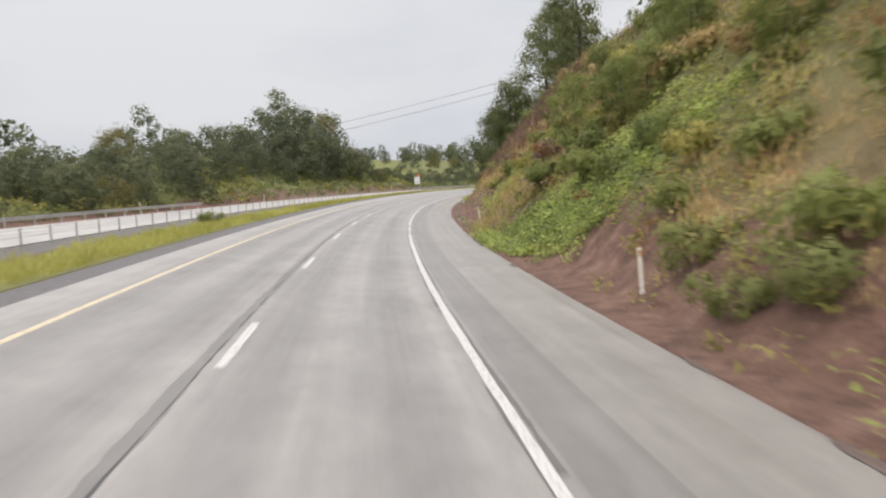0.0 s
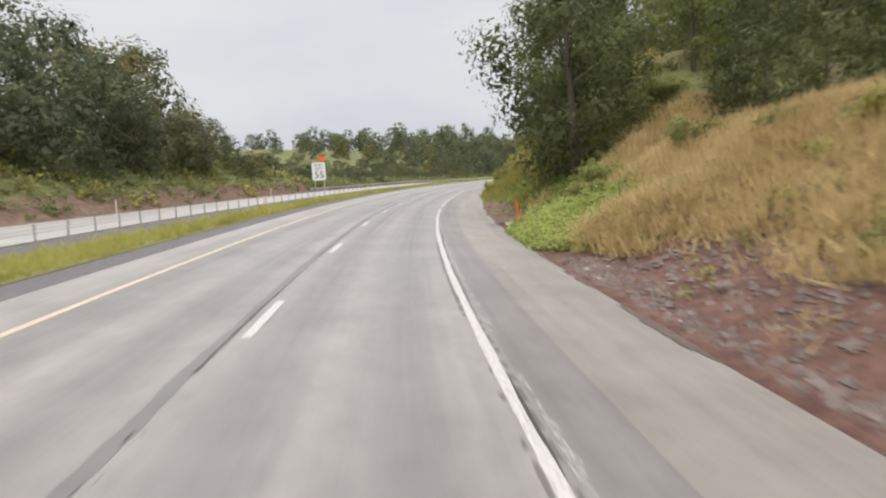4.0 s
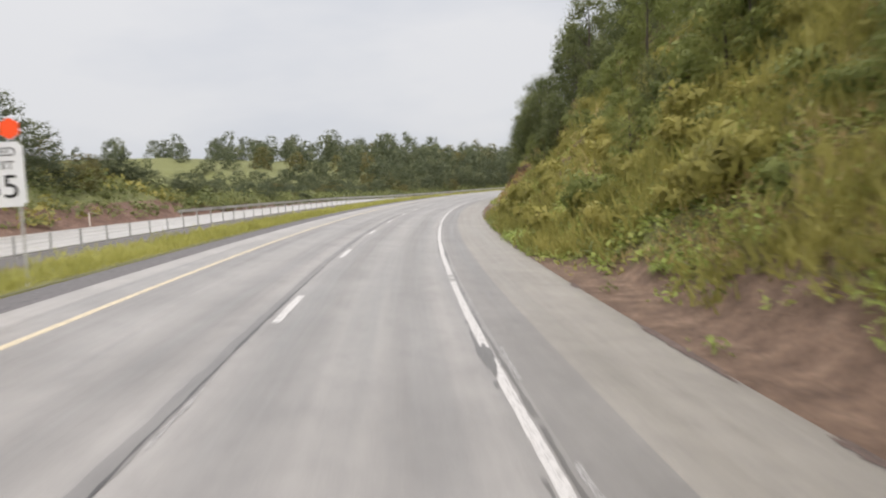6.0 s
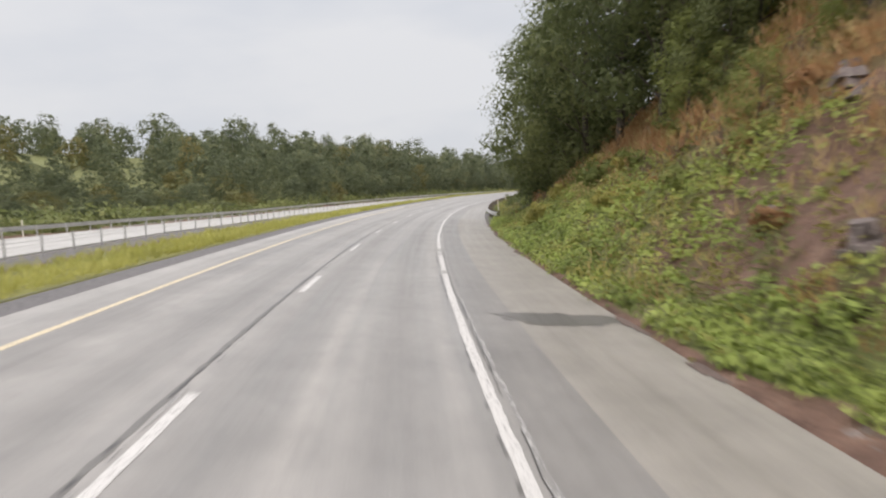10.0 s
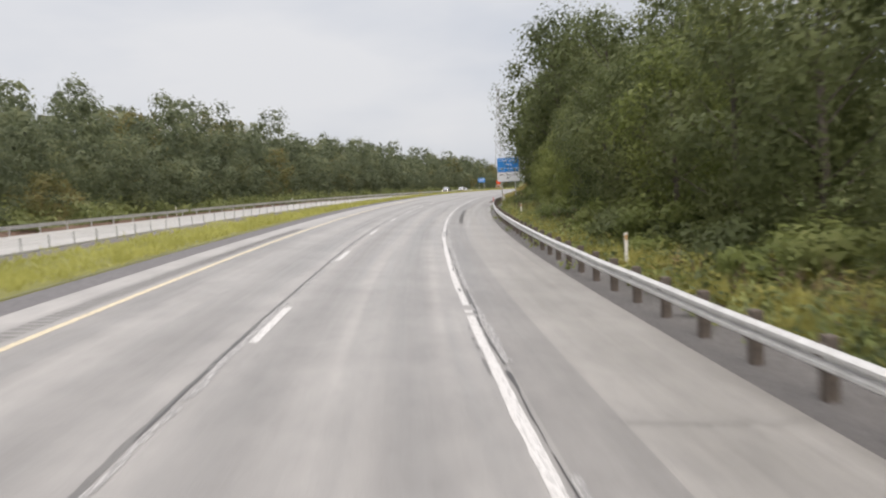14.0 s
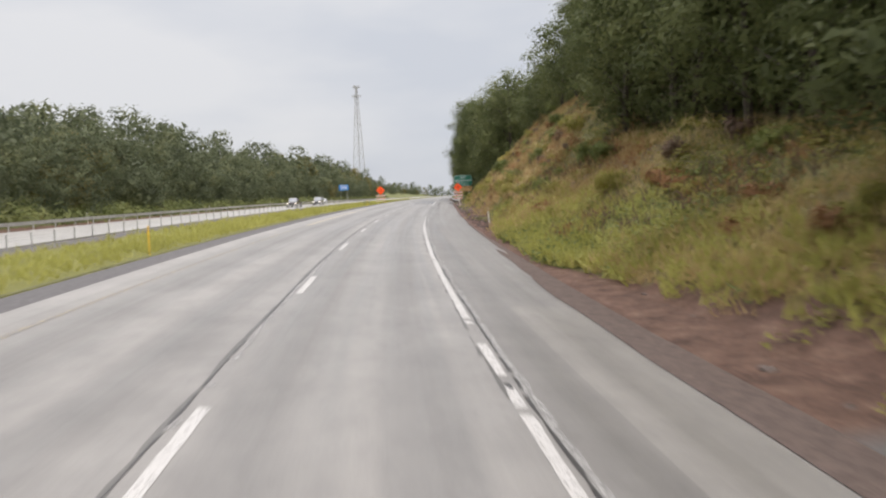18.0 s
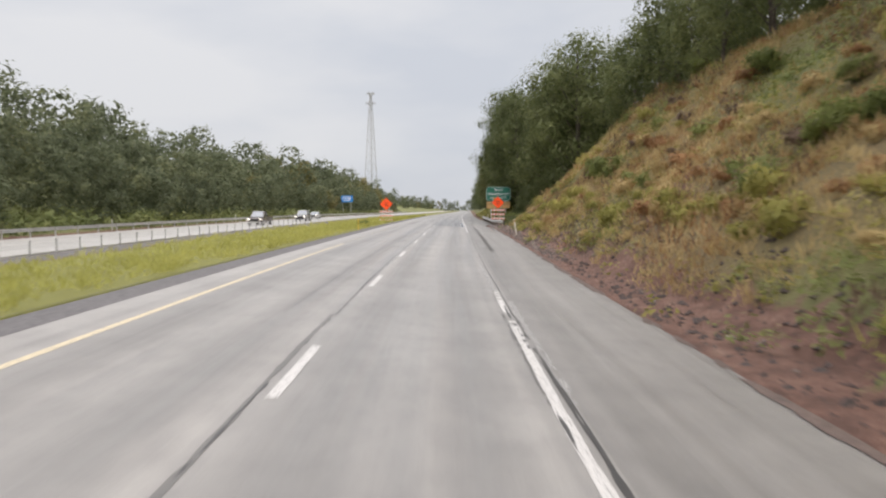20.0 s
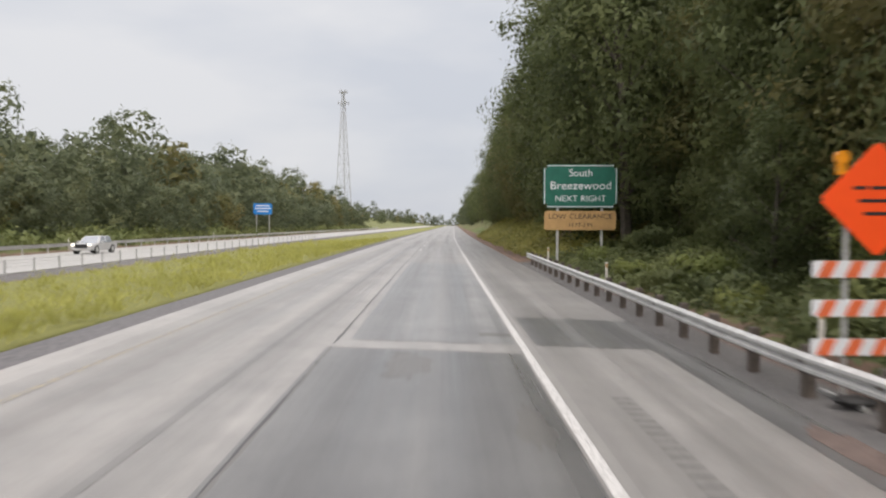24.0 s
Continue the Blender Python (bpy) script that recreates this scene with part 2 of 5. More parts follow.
M_LANE = paving("lane_concrete", (0.248, 0.239, 0.228), .43, streak=.24, tracks=True)
M_SHOULDER = paving("shoulder_concrete", (0.262, 0.246, 0.222), 0.5, 0.1)
M_SHOULDER_MID = paving("grey_shoulder", (0.248, 0.237, 0.222), 0.46, 0.16)
M_SHOULDER_OLD = paving("weathered_shoulder", (0.222, 0.213, 0.203), 0.46, 0.22)
M_MARGIN = paving("margin_concrete", (0.31, 0.298, 0.285), 0.45, 0.2)
M_BAND = paving("joint_asphalt", (0.2, 0.192, 0.183), 0.45, 0.24)
M_TAR = paving("tar_seal", (0.13, 0.125, 0.118), 0.4, 0.35)
M_SEAM = paving("dull_seal", (0.172, 0.166, 0.159), 0.42, 0.2)
M_PATCH = paving("patch_asphalt", (0.132, 0.131, 0.129), 0.34, 0.28, tracks=True)
M_FAR = paving("far_concrete", (0.4, 0.39, 0.37), 0.4)
M_GRAVEL = plain("gravel", (0.13, 0.125, 0.128), 0.85, 0, .4, 9)


def paint(name, col, wear):
    """Road paint, worn through to the paving in flakes and streaks."""
    m, n, l, b = mat(name)
    uv, u, v = uv_axes(n, l)
    f = noise_node(n, l, 2.2, 6, stretch(n, l, uv, 11.0, 3.2), 0.75)
    g = noise_node(n, l, 30, 3, uv)
    c = mixc(n, l, ramp(n, l, f, [(wear, (0,)), (wear + .07, (1,))]), (0.2, 0.195, 0.19), col)
    c = mixc(n, l, 1.0, c, ramp(n, l, g, [(.3, (.85, .85, .85)), (.7, (1.05, 1.05, 1.05))]), "MULTIPLY")
    l.new(c, b.inputs["Base Color"])
    b.inputs["Roughness"].default_value = 0.5
    return m


M_WHITE = paint("white_road_paint", (0.57, 0.56, 0.545), 0.4)
M_YELLOW = paint("yellow_road_paint", (0.62, 0.53, 0.36), 0.41)
M_YELLOW_OLD = paint("old_yellow_paint", (0.55, 0.44, 0.24), 0.52)


M_OLDWHITE = paint("old_road_paint", (0.46, 0.452, 0.44), 0.5)


def ground_material():
    """Soil, dry grass and green growth by noise; colour by a painted cover layer: R soil, G lush, B dry."""
    m, n, l, b = mat("ground_cover")
    co = n.new("ShaderNodeTexCoord").outputs["Object"]
    at_ = n.new("ShaderNodeVertexColor")
    at_.layer_name = "cover"
    sp = n.new("ShaderNodeSeparateColor")
    l.new(at_.outputs[0], sp.inputs[0])
    big, mid, fine = noise_node(n, l, .35, 5, co), noise_node(n, l, 1.6, 5, co), noise_node(n, l, 9, 5, co, .7)
    soil = ramp(n, l, mid, [(.3, (.086, .043, .034)), (.55, (.17, .086, .066)), (.78, (.235, .15, .12))])
    soil = mixc(n, l, 1.0, soil, ramp(n, l, fine, [(.3, (.6, .6, .6)), (.7, (1.3, 1.28, 1.25))]), "MULTIPLY")
    green = ramp(n, l, mid, [(.3, (.075, .11, .03)), (.7, (.17, .22, .06))])
    dry = ramp(n, l, fine, [(.3, (.13, .088, .048)), (.7, (.27, .188, .1))])
    grass = mixc(n, l, sp.outputs[2], green, dry)
    med = ramp(n, l, fine, [(.3, (.12, .13, .03)), (.7, (.27, .26, .07))])
    grass = mixc(n, l, ramp(n, l, sp.outputs[1], [(.6, (0,)), (.9, (1,))]), grass, med)
    tan_ = mixc(n, l, 1.0, ramp(n, l, mid, [(.3, (.11, .072, .05)), (.55, (.2, .135, .095)), (.78, (.31, .22, .16))]), ramp(n, l, fine, [(.3, (.6, .6, .6)), (.7, (1.3, 1.28, 1.25))]), "MULTIPLY")
    soil = mixc(n, l, at_.outputs[1], soil, tan_)
    grey = ramp(n, l, fine, [(.3, (.11, .105, .1)), (.7, (.19, .18, .175))])
    soil = mixc(n, l, ramp(n, l, sp.outputs[1], [(.1, (1,)), (.4, (0,))]), soil, grey)
    add = n.new("ShaderNodeMath")
    add.operation = "ADD"
    l.new(sp.outputs[0], add.inputs[0])
    sc = n.new("ShaderNodeMath")
    sc.operation = "MULTIPLY_ADD"
    sc.inputs[1].default_value, sc.inputs[2].default_value = 1.2, -.6
    l.new(mid, sc.inputs[0])
    l.new(sc.outputs[0], add.inputs[1])
    c = mixc(n, l, ramp(n, l, add.outputs[0], [(.42, (0,)), (.58, (1,))]), grass, soil)
    l.new(c, b.inputs["Base Color"])
    b.inputs["Roughness"].default_value = 0.9
    bump(n, l, b, fine, 0.8, 0.12)
    return m


M_GROUND = ground_material()


def leaf_mat(name, stops, trans=0.25):
    m, n, l, b = mat(name)
    oi = n.new("ShaderNodeObjectInfo")
    ge = n.new("ShaderNodeNewGeometry")
    ad = n.new("ShaderNodeMath")
    ad.operation = "MULTIPLY_ADD"
    ad.inputs[1].default_value = 0.22
    l.new(ge.outputs["Random Per Island"], ad.inputs[0])
    sc = n.new("ShaderNodeMath")
    sc.operation = "MULTIPLY_ADD"
    sc.inputs[1].default_value = 0.3
    l.new(oi.outputs["Random"], sc.inputs[0])
    bough = ramp(n, l, noise_node(n, l, .22, 4, ge.outputs["Position"]), [(.34, (0,)), (.66, (.6,))])
    l.new(bough, sc.inputs[2])
    l.new(sc.outputs[0], ad.inputs[2])
    c = ramp(n, l, ad.outputs[0], stops)
    l.new(c, b.inputs["Base Color"])
    b.inputs["Roughness"].default_value = 0.55
    b.inputs["Specular IOR Level"].default_value = 0.2
    tr = n.new("ShaderNodeBsdfTranslucent")
    l.new(c, tr.inputs[0])
    mx = n.new("ShaderNodeMixShader")
    mx.inputs[0].default_value = trans
    l.new(b.outputs[0], mx.inputs[1])
    l.new(tr.outputs[0], mx.inputs[2])
    l.new(mx.outputs[0], n["Material Output"].inputs[0])
    return m


M_LEAF = leaf_mat("tree_leaves", [(0, (0.075, 0.094, 0.044)), (.5, (0.132, 0.156, 0.064)), (1, (0.215, 0.235, 0.098))], .42)
# distance haze is put into this leaf colour: paler and bluer than M_LEAF
M_LEAF_HAZED = leaf_mat("hazed_leaves", [(0, (0.088, 0.108, 0.066)), (.5, (0.152, 0.174, 0.098)), (1, (0.255, 0.265, 0.128))], .42)
M_LEAF_WARM = leaf_mat("turning_leaves", [(0, (0.1, 0.105, 0.045)), (.5, (0.17, 0.165, 0.065)), (1, (0.26, 0.22, 0.095))], .45)
M_LEAF_LIGHT = leaf_mat("young_leaves", [(0, (0.12, 0.148, 0.047)), (.5, (0.2, 0.232, 0.072)), (1, (0.31, 0.335, 0.115))], .45)
M_SHRUB = leaf_mat("shrub_leaves", [(0, (0.105, 0.138, 0.046)), (.5, (0.19, 0.222, 0.075)), (1, (0.3, 0.318, 0.12))], .45)
M_LUSH = leaf_mat("lush_weeds", [(0, (0.2, 0.27, 0.075)), (.5, (0.34, 0.41, 0.112)), (1, (0.5, 0.54, 0.18))], .45)
M_OLIVE = leaf_mat("olive_weeds", [(0, (0.175, 0.175, 0.052)), (.5, (0.293, 0.278, 0.080)), (1, (0.454, 0.410, 0.132))], .45)
M_DRY = leaf_mat("dry_brush", [(0, (0.29, 0.21, 0.095)), (.5, (0.48, 0.36, 0.17)), (1, (0.65, 0.52, 0.28))], .4)
M_RUST = leaf_mat("rusty_brush", [(0, (0.2, 0.105, 0.05)), (.5, (0.36, 0.2, 0.095)), (1, (0.5, 0.31, 0.16))], .35)
M_BRUSH_FAR = leaf_mat("far_brush_leaves", [(0, (0.1, 0.128, 0.05)), (.5, (0.17, 0.2, 0.075)), (1, (0.27, 0.28, 0.11))], .45)
M_BROWN = leaf_mat("dead_brush", [(0, (0.088, 0.059, 0.044)), (.5, (0.161, 0.109, 0.080)), (1, (0.248, 0.175, 0.125))], .2)
M_GRASS = leaf_mat("verge_grass", [(0, (0.27, 0.275, 0.078)), (.5, (0.43, 0.42, 0.122)), (1, (0.56, 0.54, 0.2))], .4)
M_BARK = plain("bark", (.09, .075, .06), .9, 0, .4, 5)
M_STEEL = plain("galvanised_steel", (.56, .56, .55), .5, .4, .2, 3, (.36, .34, .31))
M_POST = plain("weathered_post", (.11, .09, .075), .85, 0, .35, 6)
M_DELIN = plain("white_plastic", (.74, .72, .66), .5, 0, .12, 4, (.45, .4, .33))
M_TARDARK = plain("dark_tar", (.045, .043, .042), .4, 0, .3, 6)
M_GROOVE = plain("milled_groove", (.15, .145, .138), .6, 0, .3, 5)
M_SIGNW = plain("white_sheeting", (.72, .73, .75), .4, 0, .07, 2)
M_SIGNBLUE = plain("blue_sheeting", (.02, .22, .6), .4, 0, .12, 2)
M_SIGNGREEN = plain("green_sheeting", (.02, .14, .1), .4, 0, .14, 2)
M_SIGNAMBER = plain("faded_yellow_sheeting", (.5, .31, .13), .5, 0, .18, 2)
M_SIGNDARK = plain("black_lettering", (.02, .02, .022), .5, 0, .2, 4)
M_ORANGE = plain("fluorescent_orange", (1.0, .095, .015), .4, 0, .06, 2)
M_STRIPE = plain("orange_stripe", (.75, .16, .06), .45, 0, .15, 3)
M_REDPAINT = plain("red_stake_paint", (.6, .03, .035), .6, 0, .2, 6)
M_YELLOWPOST = plain("yellow_plastic", (.75, .48, .05), .5, 0, .12, 5)
M_AMBERLENS = plain("amber_lens", (.8, .3, .02), .25, 0, .2, 8)
M_RUBBER = plain("black_rubber", (.02, .02, .02), .6, 0, .3, 6)
M_MAST = plain("mast_steel", (.42, .42, .43), .5, .3, .15, .5)
M_CARGREY = plain("brown_car_paint", (.1, .08, .074), .16, .3, .1, 2)
M_CARBLACK = plain("grey_car_paint", (.25, .245, .24), .2, .3, .1, 2)
M_CARWHITE = plain("pale_car_paint", (.5, .5, .5), .3, .2, .08, 2)
M_GLASSDARK = plain("tinted_glass", (.34, .36, .38), .06, .6, .1, 1)
M_PALEROCK = plain("pale_stone", (.42, .39, .35), .85, 0, .3, 2.5, (.25, .2, .17))
M_DARKROCK = plain("dark_rock", (.06, .045, .042), .85, 0, .45, 2.2, (.13, .1, .09))
M_HEADLIGHT, _n, _l, _b = mat("headlight_glow")
_b.inputs["Emission Color"].default_value, _b.inputs["Emission Strength"].default_value = (1, .93, .75, 1), 1.6
M_CABLE = plain("steel_cable", (.42, .42, .41), .5, .35, .2, 8)
M_ROCK = plain("shale_rock", (.17, .135, .12), .85, 0, .5, 2.2, (.27, .23, .2))


# ---------- mesh helpers ----------
def link(name, me, parent=None, material=None, label=""):
    if material is not None:
        me.materials.append(material)
    ob = new(name, me)
    if parent is not None:
        ob.parent = parent
    if label:
        ob["label"] = label
    return ob


def part(name, bm, material, parent, label=""):
    me = bpy.data.meshes.new(name)
    bm.to_mesh(me)
    bm.free()
    return link(name, me, parent, material, label)


def empty(name, loc=(0, 0, 0), rz=0.0):
    ob = new(name)
    ob.matrix_world = pose(*loc, 0, 0, rz)
    return ob


def box(bm, x0, x1, y0, y1, z0, z1, bev=0.0):
    r = bmesh.ops.create_cube(bm, size=1.0, matrix=Matrix.LocRotScale(((x0 + x1) / 2, (y0 + y1) / 2, (z0 + z1) / 2), None, (x1 - x0, y1 - y0, z1 - z0)))
    if bev:
        es = list({e for v in r["verts"] for e in v.link_edges})
        bmesh.ops.bevel(bm, geom=es, offset=bev, segments=2, affect="EDGES")
    return bm


def tube(bm, a, b, r0, r1, n=8):
    a, b = Vector(a), Vector(b)
    d = b - a
    m = Matrix.Translation((a + b) / 2) @ d.to_track_quat("Z", "Y").to_matrix().to_4x4()
    bmesh.ops.create_cone(bm, cap_ends=True, segments=n, radius1=r0, radius2=r1, depth=d.length, matrix=m)
    return bm


def quads(name, verts, material, smooth_=False, per=4):
    """A mesh of loose polygons from an array (n, per, 3); as many rows again hold the shading normals of the corners."""
    verts = np.asarray(verts, np.float32)
    soft = None
    if verts.shape[1] > per:
        soft, verts = np.ascontiguousarray(verts[:, per:]), np.ascontiguousarray(verts[:, :per])
    n = len(verts)
    me = bpy.data.meshes.new(name)
    me.vertices.add(n * per)
    me.vertices.foreach_set("co", verts.reshape(-1))
    me.loops.add(n * per)
    me.loops.foreach_set("vertex_index", np.arange(n * per, dtype=np.int32))
    me.polygons.add(n)
    me.polygons.foreach_set("loop_start", np.arange(0, n * per, per, dtype=np.int32))
    me.update(calc_edges=True)
    if soft is not None:
        at_ = me.attributes.new("custom_normal", "FLOAT_VECTOR", "POINT")
        at_.data.foreach_set("vector", soft.reshape(-1))
    me.materials.append(material)
    return me


def sweep(name, s0, s1, step, profile, material, parent=None, close=False, where=rd, uv=True, label="", smooth_=False):
    """Sweep a profile of (d, h) along the road."""
    n = max(2, int(round((s1 - s0) / step)) + 1)
    ss = np.linspace(s0, s1, n)
    pf = np.array(profile, float)
    k = len(pf)
    co = where(ss[:, None], pf[None, :, 0], pf[None, :, 1]).reshape(-1, 3)
    idx = np.arange(n * k).reshape(n, k)
    cols = k if close else k - 1
    j = np.arange(cols)
    f = np.stack([idx[:-1][:, j], idx[:-1][:, (j + 1) % k], idx[1:][:, (j + 1) % k], idx[1:][:, j]], -1).reshape(-1, 4)
    me = bpy.data.meshes.new(name)
    faces = [tuple(map(int, q)) for q in f]
    if close:
        faces += [tuple(map(int, idx[0][::-1])), tuple(map(int, idx[-1]))]
    me.from_pydata([tuple(map(float, c)) for c in co], [], faces)
    if uv:
        lay = me.uv_layers.new(name="UVMap")
        vi = np.empty(len(me.loops), np.int32)
        me.loops.foreach_get("vertex_index", vi)
        lay.data.foreach_set("uv", np.stack([pf[vi % k, 0], ss[vi // k]], -1).astype(np.float32).reshape(-1))
    if smooth_:
        me.polygons.foreach_set("use_smooth", np.ones(len(me.polygons), bool))
    me.update()
    return link(name, me, parent, material, label)


def slab(d0, d1, h=0.0, t=0.25):
    """Closed strip profile, upper face first."""
    return [(d1, h), (d0, h), (d0, h - t), (d1, h - t)]


# ---------- ground ----------
def axis(*runs):
    out = []
    for a, b, st in runs:
        out += list(np.arange(a, b, st))
    return np.array(out + [runs[-1][1]])


GS = axis((-320, -40, 20), (-40, 620, 1.5), (620, 800, 4), (800, 2300, 60))
GD = axis((-450, -130, 40), (-130, -60, 7), (-60, -36, 2), (-36, -9.4, 0.7), (-9.38, 3.38, 12.76), (3.4, 9, 0.5), (9, 26, 1.0), (26, 70, 4), (70, 430, 45))
_s, _d = np.meshgrid(GS, GD, indexing="ij")
_z = ground_z(_s, _d)
_co = gp(_s, _d, _z)
_n, _k = _s.shape
_i = np.arange(_n * _k).reshape(_n, _k)
_f = np.stack([_i[:-1, 1:], _i[:-1, :-1], _i[1:, :-1], _i[1:, 1:]], -1).reshape(-1, 4)
me = bpy.data.meshes.new("ground")
me.from_pydata(_co.reshape(-1, 3).tolist(), [], _f.tolist())
me.polygons.foreach_set("use_smooth", np.ones(len(me.polygons), bool))
# cover: bare red soil at the foot of the cut, dry and lush growth higher up, bright grass on the median
t_ = (_d - 3.4) / np.maximum(bare(_s), .05)
soil = np.where(_d > 3.3, np.clip(1.8 - t_ * 1.0, .22, 1), 0.05)
soil = np.where((_d > 3.4) & (wob(_s, _d, .21) > .62), np.maximum(soil, .52), soil)
soil = np.where((_d > 5) & (_s > 204) & (_s < 256) & (wob(_s, _d, .33) > .1), np.maximum(soil, .6), soil)
soil = np.where((_d > 6) & ((_s > 300) & (_s < 410) | ((_s > 562) & (_s < 606))), .35, soil)
fo = far_near(_s) - 11
soil = np.where((_d < fo) & (_d > fo - 6) & (_s < 280), .85, soil)
soil = np.where((_d < fo) & (_d > fo - 3) & (_s >= 280), .8, soil)
lush = np.where((_d < -9) & (_d > far_near(_s) + 2.6), 1.0, 0.0)
soil = np.where(lush > 0, 0, soil)
soil = np.where((_d <= far_near(_s) + 2.6) & (_d > far_near(_s)), 1.0, soil)
lush = np.where((_d <= far_near(_s) + 2.6) & (_d > far_near(_s)), -1.0, lush)
by_rail = (_d > 3.3) & (_d < 4.7) & (((_s > 292) & (_s < 428)) | ((_s > 552) & (_s < 604)))
soil, lush = np.where(by_rail, 1.0, soil), np.where(by_rail, -1.0, lush)
dryness = np.where(_d > 0, 1 - green(_s, _d), .3)
cov = me.color_attributes.new("cover", "FLOAT_COLOR", "POINT")
cov.data.foreach_set("color", np.stack([soil, np.clip(lush * .5 + .5, 0, 1), dryness, np.interp(_s, (-400, 40, 90, 124, 138, 172, 206, 240, 300, 420, 470, 540, 552, 2400), (.3, .3, 0, .1, .9, .9, .35, .4, .8, .5, .15, .2, .7, .7))], -1).astype(np.float32).reshape(-1))
ground = tagged(link("ground", me, None, M_GROUND), "reddish soil and rough grass sloping up beside the highway", "ground", kind="structure")

# ---------- paved bands ----------
S0, S1 = -80, 1500
road = tagged(sweep("road", S0, S1, 2, slab(-7.9, .22), M_LANE, close=True), "wet grey two-lane highway carriageway, worn in the wheel tracks", "road", kind="structure")
shoulder = tagged(sweep("shoulder_right", 78, 301, 2, slab(1.15, 3.42, -.004), M_SHOULDER, close=True), "pale paved hard shoulder with a ragged outer edge", "shoulder", kind="structure")
tagged(sweep("shoulder_right", S0, 78, 2, slab(1.15, 3.42, -.004), M_SHOULDER_MID, close=True), "grey paved hard shoulder below the cut", "shoulder", kind="structure")
tagged(sweep("shoulder_right", 301, 436, 2, slab(1.15, 3.42, -.004), M_SHOULDER_MID, close=True), "grey paved hard shoulder along the guard rail", "shoulder", kind="structure")
shoulder_old = tagged(sweep("shoulder_right", 436, S1, 2, slab(1.15, 3.42, -.004), M_SHOULDER_OLD, close=True), "dark weathered hard shoulder with a ragged outer edge", "shoulder", kind="structure")
tagged(sweep("shoulder_joint", S0, S1, 2, slab(.22, 1.15, -.002), M_BAND, close=True), "darker strip of asphalt between lane and shoulder", "road", kind="structure")
tagged(sweep("shoulder_left", S0, S1, 2, slab(-8.5, -7.9, -.003), M_MARGIN, close=True), "narrow pale paved shoulder beside the yellow line", "shoulder", kind="structure")
tagged(sweep("gravel_strip", S0, S1, 2, slab(-9.6, -8.5, -.03), M_GRAVEL, close=True), "dark gravel strip along the grassy median", "gravel", kind="structure")


def ragged(name, s0, s1, d, w, h, material, label, seed, jag=.3, gaps=0.0, wander=.015, step=.3):
    """A thin strip along the road with uneven edges; gaps is the share of it that has broken away."""
    rng = np.random.default_rng(seed)
    ss = np.arange(s0, s1 + step / 2, step)
    n = len(ss)

    def drift(period):
        return np.interp(ss, np.arange(s0, s1 + 2 * period, period), rng.normal(0, 1, len(np.arange(s0, s1 + 2 * period, period))))
    mid_ = d + wander * drift(7.0)
    lo_ = mid_ - w / 2 * np.clip(1 + jag * (.6 * drift(1.6) + .6 * rng.normal(0, 1, n)), .1, 2.2)
    hi_ = mid_ + w / 2 * np.clip(1 + jag * (.6 * drift(1.6) + .6 * rng.normal(0, 1, n)), .1, 2.2)
    loss = .8 * drift(2.2) + .6 * drift(9.0) + .35 * rng.normal(0, 1, n)
    keep = loss[:-1] <= np.quantile(loss, 1 - gaps)
    lo_p, hi_p = rd(ss, lo_, h), rd(ss, hi_, h)
    q = np.stack([hi_p[:-1], lo_p[:-1], lo_p[1:], hi_p[1:]], 1)[keep]
    uv = np.stack([np.stack([hi_[:-1], ss[:-1]], -1), np.stack([lo_[:-1], ss[:-1]], -1), np.stack([lo_[1:], ss[1:]], -1), np.stack([hi_[1:], ss[1:]], -1)], 1)[keep]
    me = quads(name, q, material)
    me.uv_layers.new(name="UVMap").data.foreach_set("uv", uv.astype(np.float32).reshape(-1))
    return link(name, me, road, None, label)


def yellow_at(s, d, h):
    return rd(s, np.interp(s, [-400, 405, 432, 480, 2400], [-7.11, -7.11, -7.5, -7.38, -7.38]) + d, h)


for a, b in ((S0, 428), (466, 505)):
    sweep("yellow_line", a, b, 2, [(.075, .004), (-.075, .004)], M_YELLOW, road, where=yellow_at, label="faded yellow edge line")
for a, b in ((428, 466), (505, S1)):
    sweep("yellow_line", a, b, 2, [(.06, .004), (-.06, .004)], M_YELLOW_OLD, road, where=yellow_at, label="broken pale yellow edge line")
ragged("edge_line", S0, 486, -.01, .155, .004, M_WHITE, "worn white edge line with ragged sides", 401, .11, .03)
ragged("edge_line", 486, 533, -.02, .09, .004, M_OLDWHITE, "edge line worn down to a thin broken streak", 402, .6, .2)
ragged("edge_line", 533, 545.6, 0, .19, .004, M_WHITE, "worn white edge line", 403, .15)
sweep("edge_line", 548.6, S1, 2, [(.075, .004), (-.075, .004)], M_WHITE, road, label="fresh white edge line")
# the joint beside the edge line has opened and been sealed again and again
ragged("tar_seam", S0, 330, .125, .05, .0052, M_TAR, "dark crack along the edge line", 404, .7, .3)
ragged("tar_seam", 330, 486, .12, .045, .0052, M_TARDARK, "dark crack along the edge line", 405, .9, .5)
ragged("tar_seam", 486, 546, .125, .038, .0052, M_TARDARK, "dark open crack along the edge line", 406, .5, .05)
ragged("tar_seam", 486, 546, -.15, .05, .0052, M_TAR, "dark tar beside the worn edge line", 407, .8, .55)
ragged("tar_seam", S0, 486, -.13, .05, .0052, M_TAR, "dark broken joint inside the edge line", 408, .8, .62)
ragged("tar_seam", 330, 486, 0, .05, .0056, M_TARDARK, "dark split through the middle of the edge line", 409, .9, .9, .03)
ragged("old_edge_line", 326, 484, .235, .1, .0047, M_OLDWHITE, "ghost of an older white line beside the new one", 410, .5, .3)
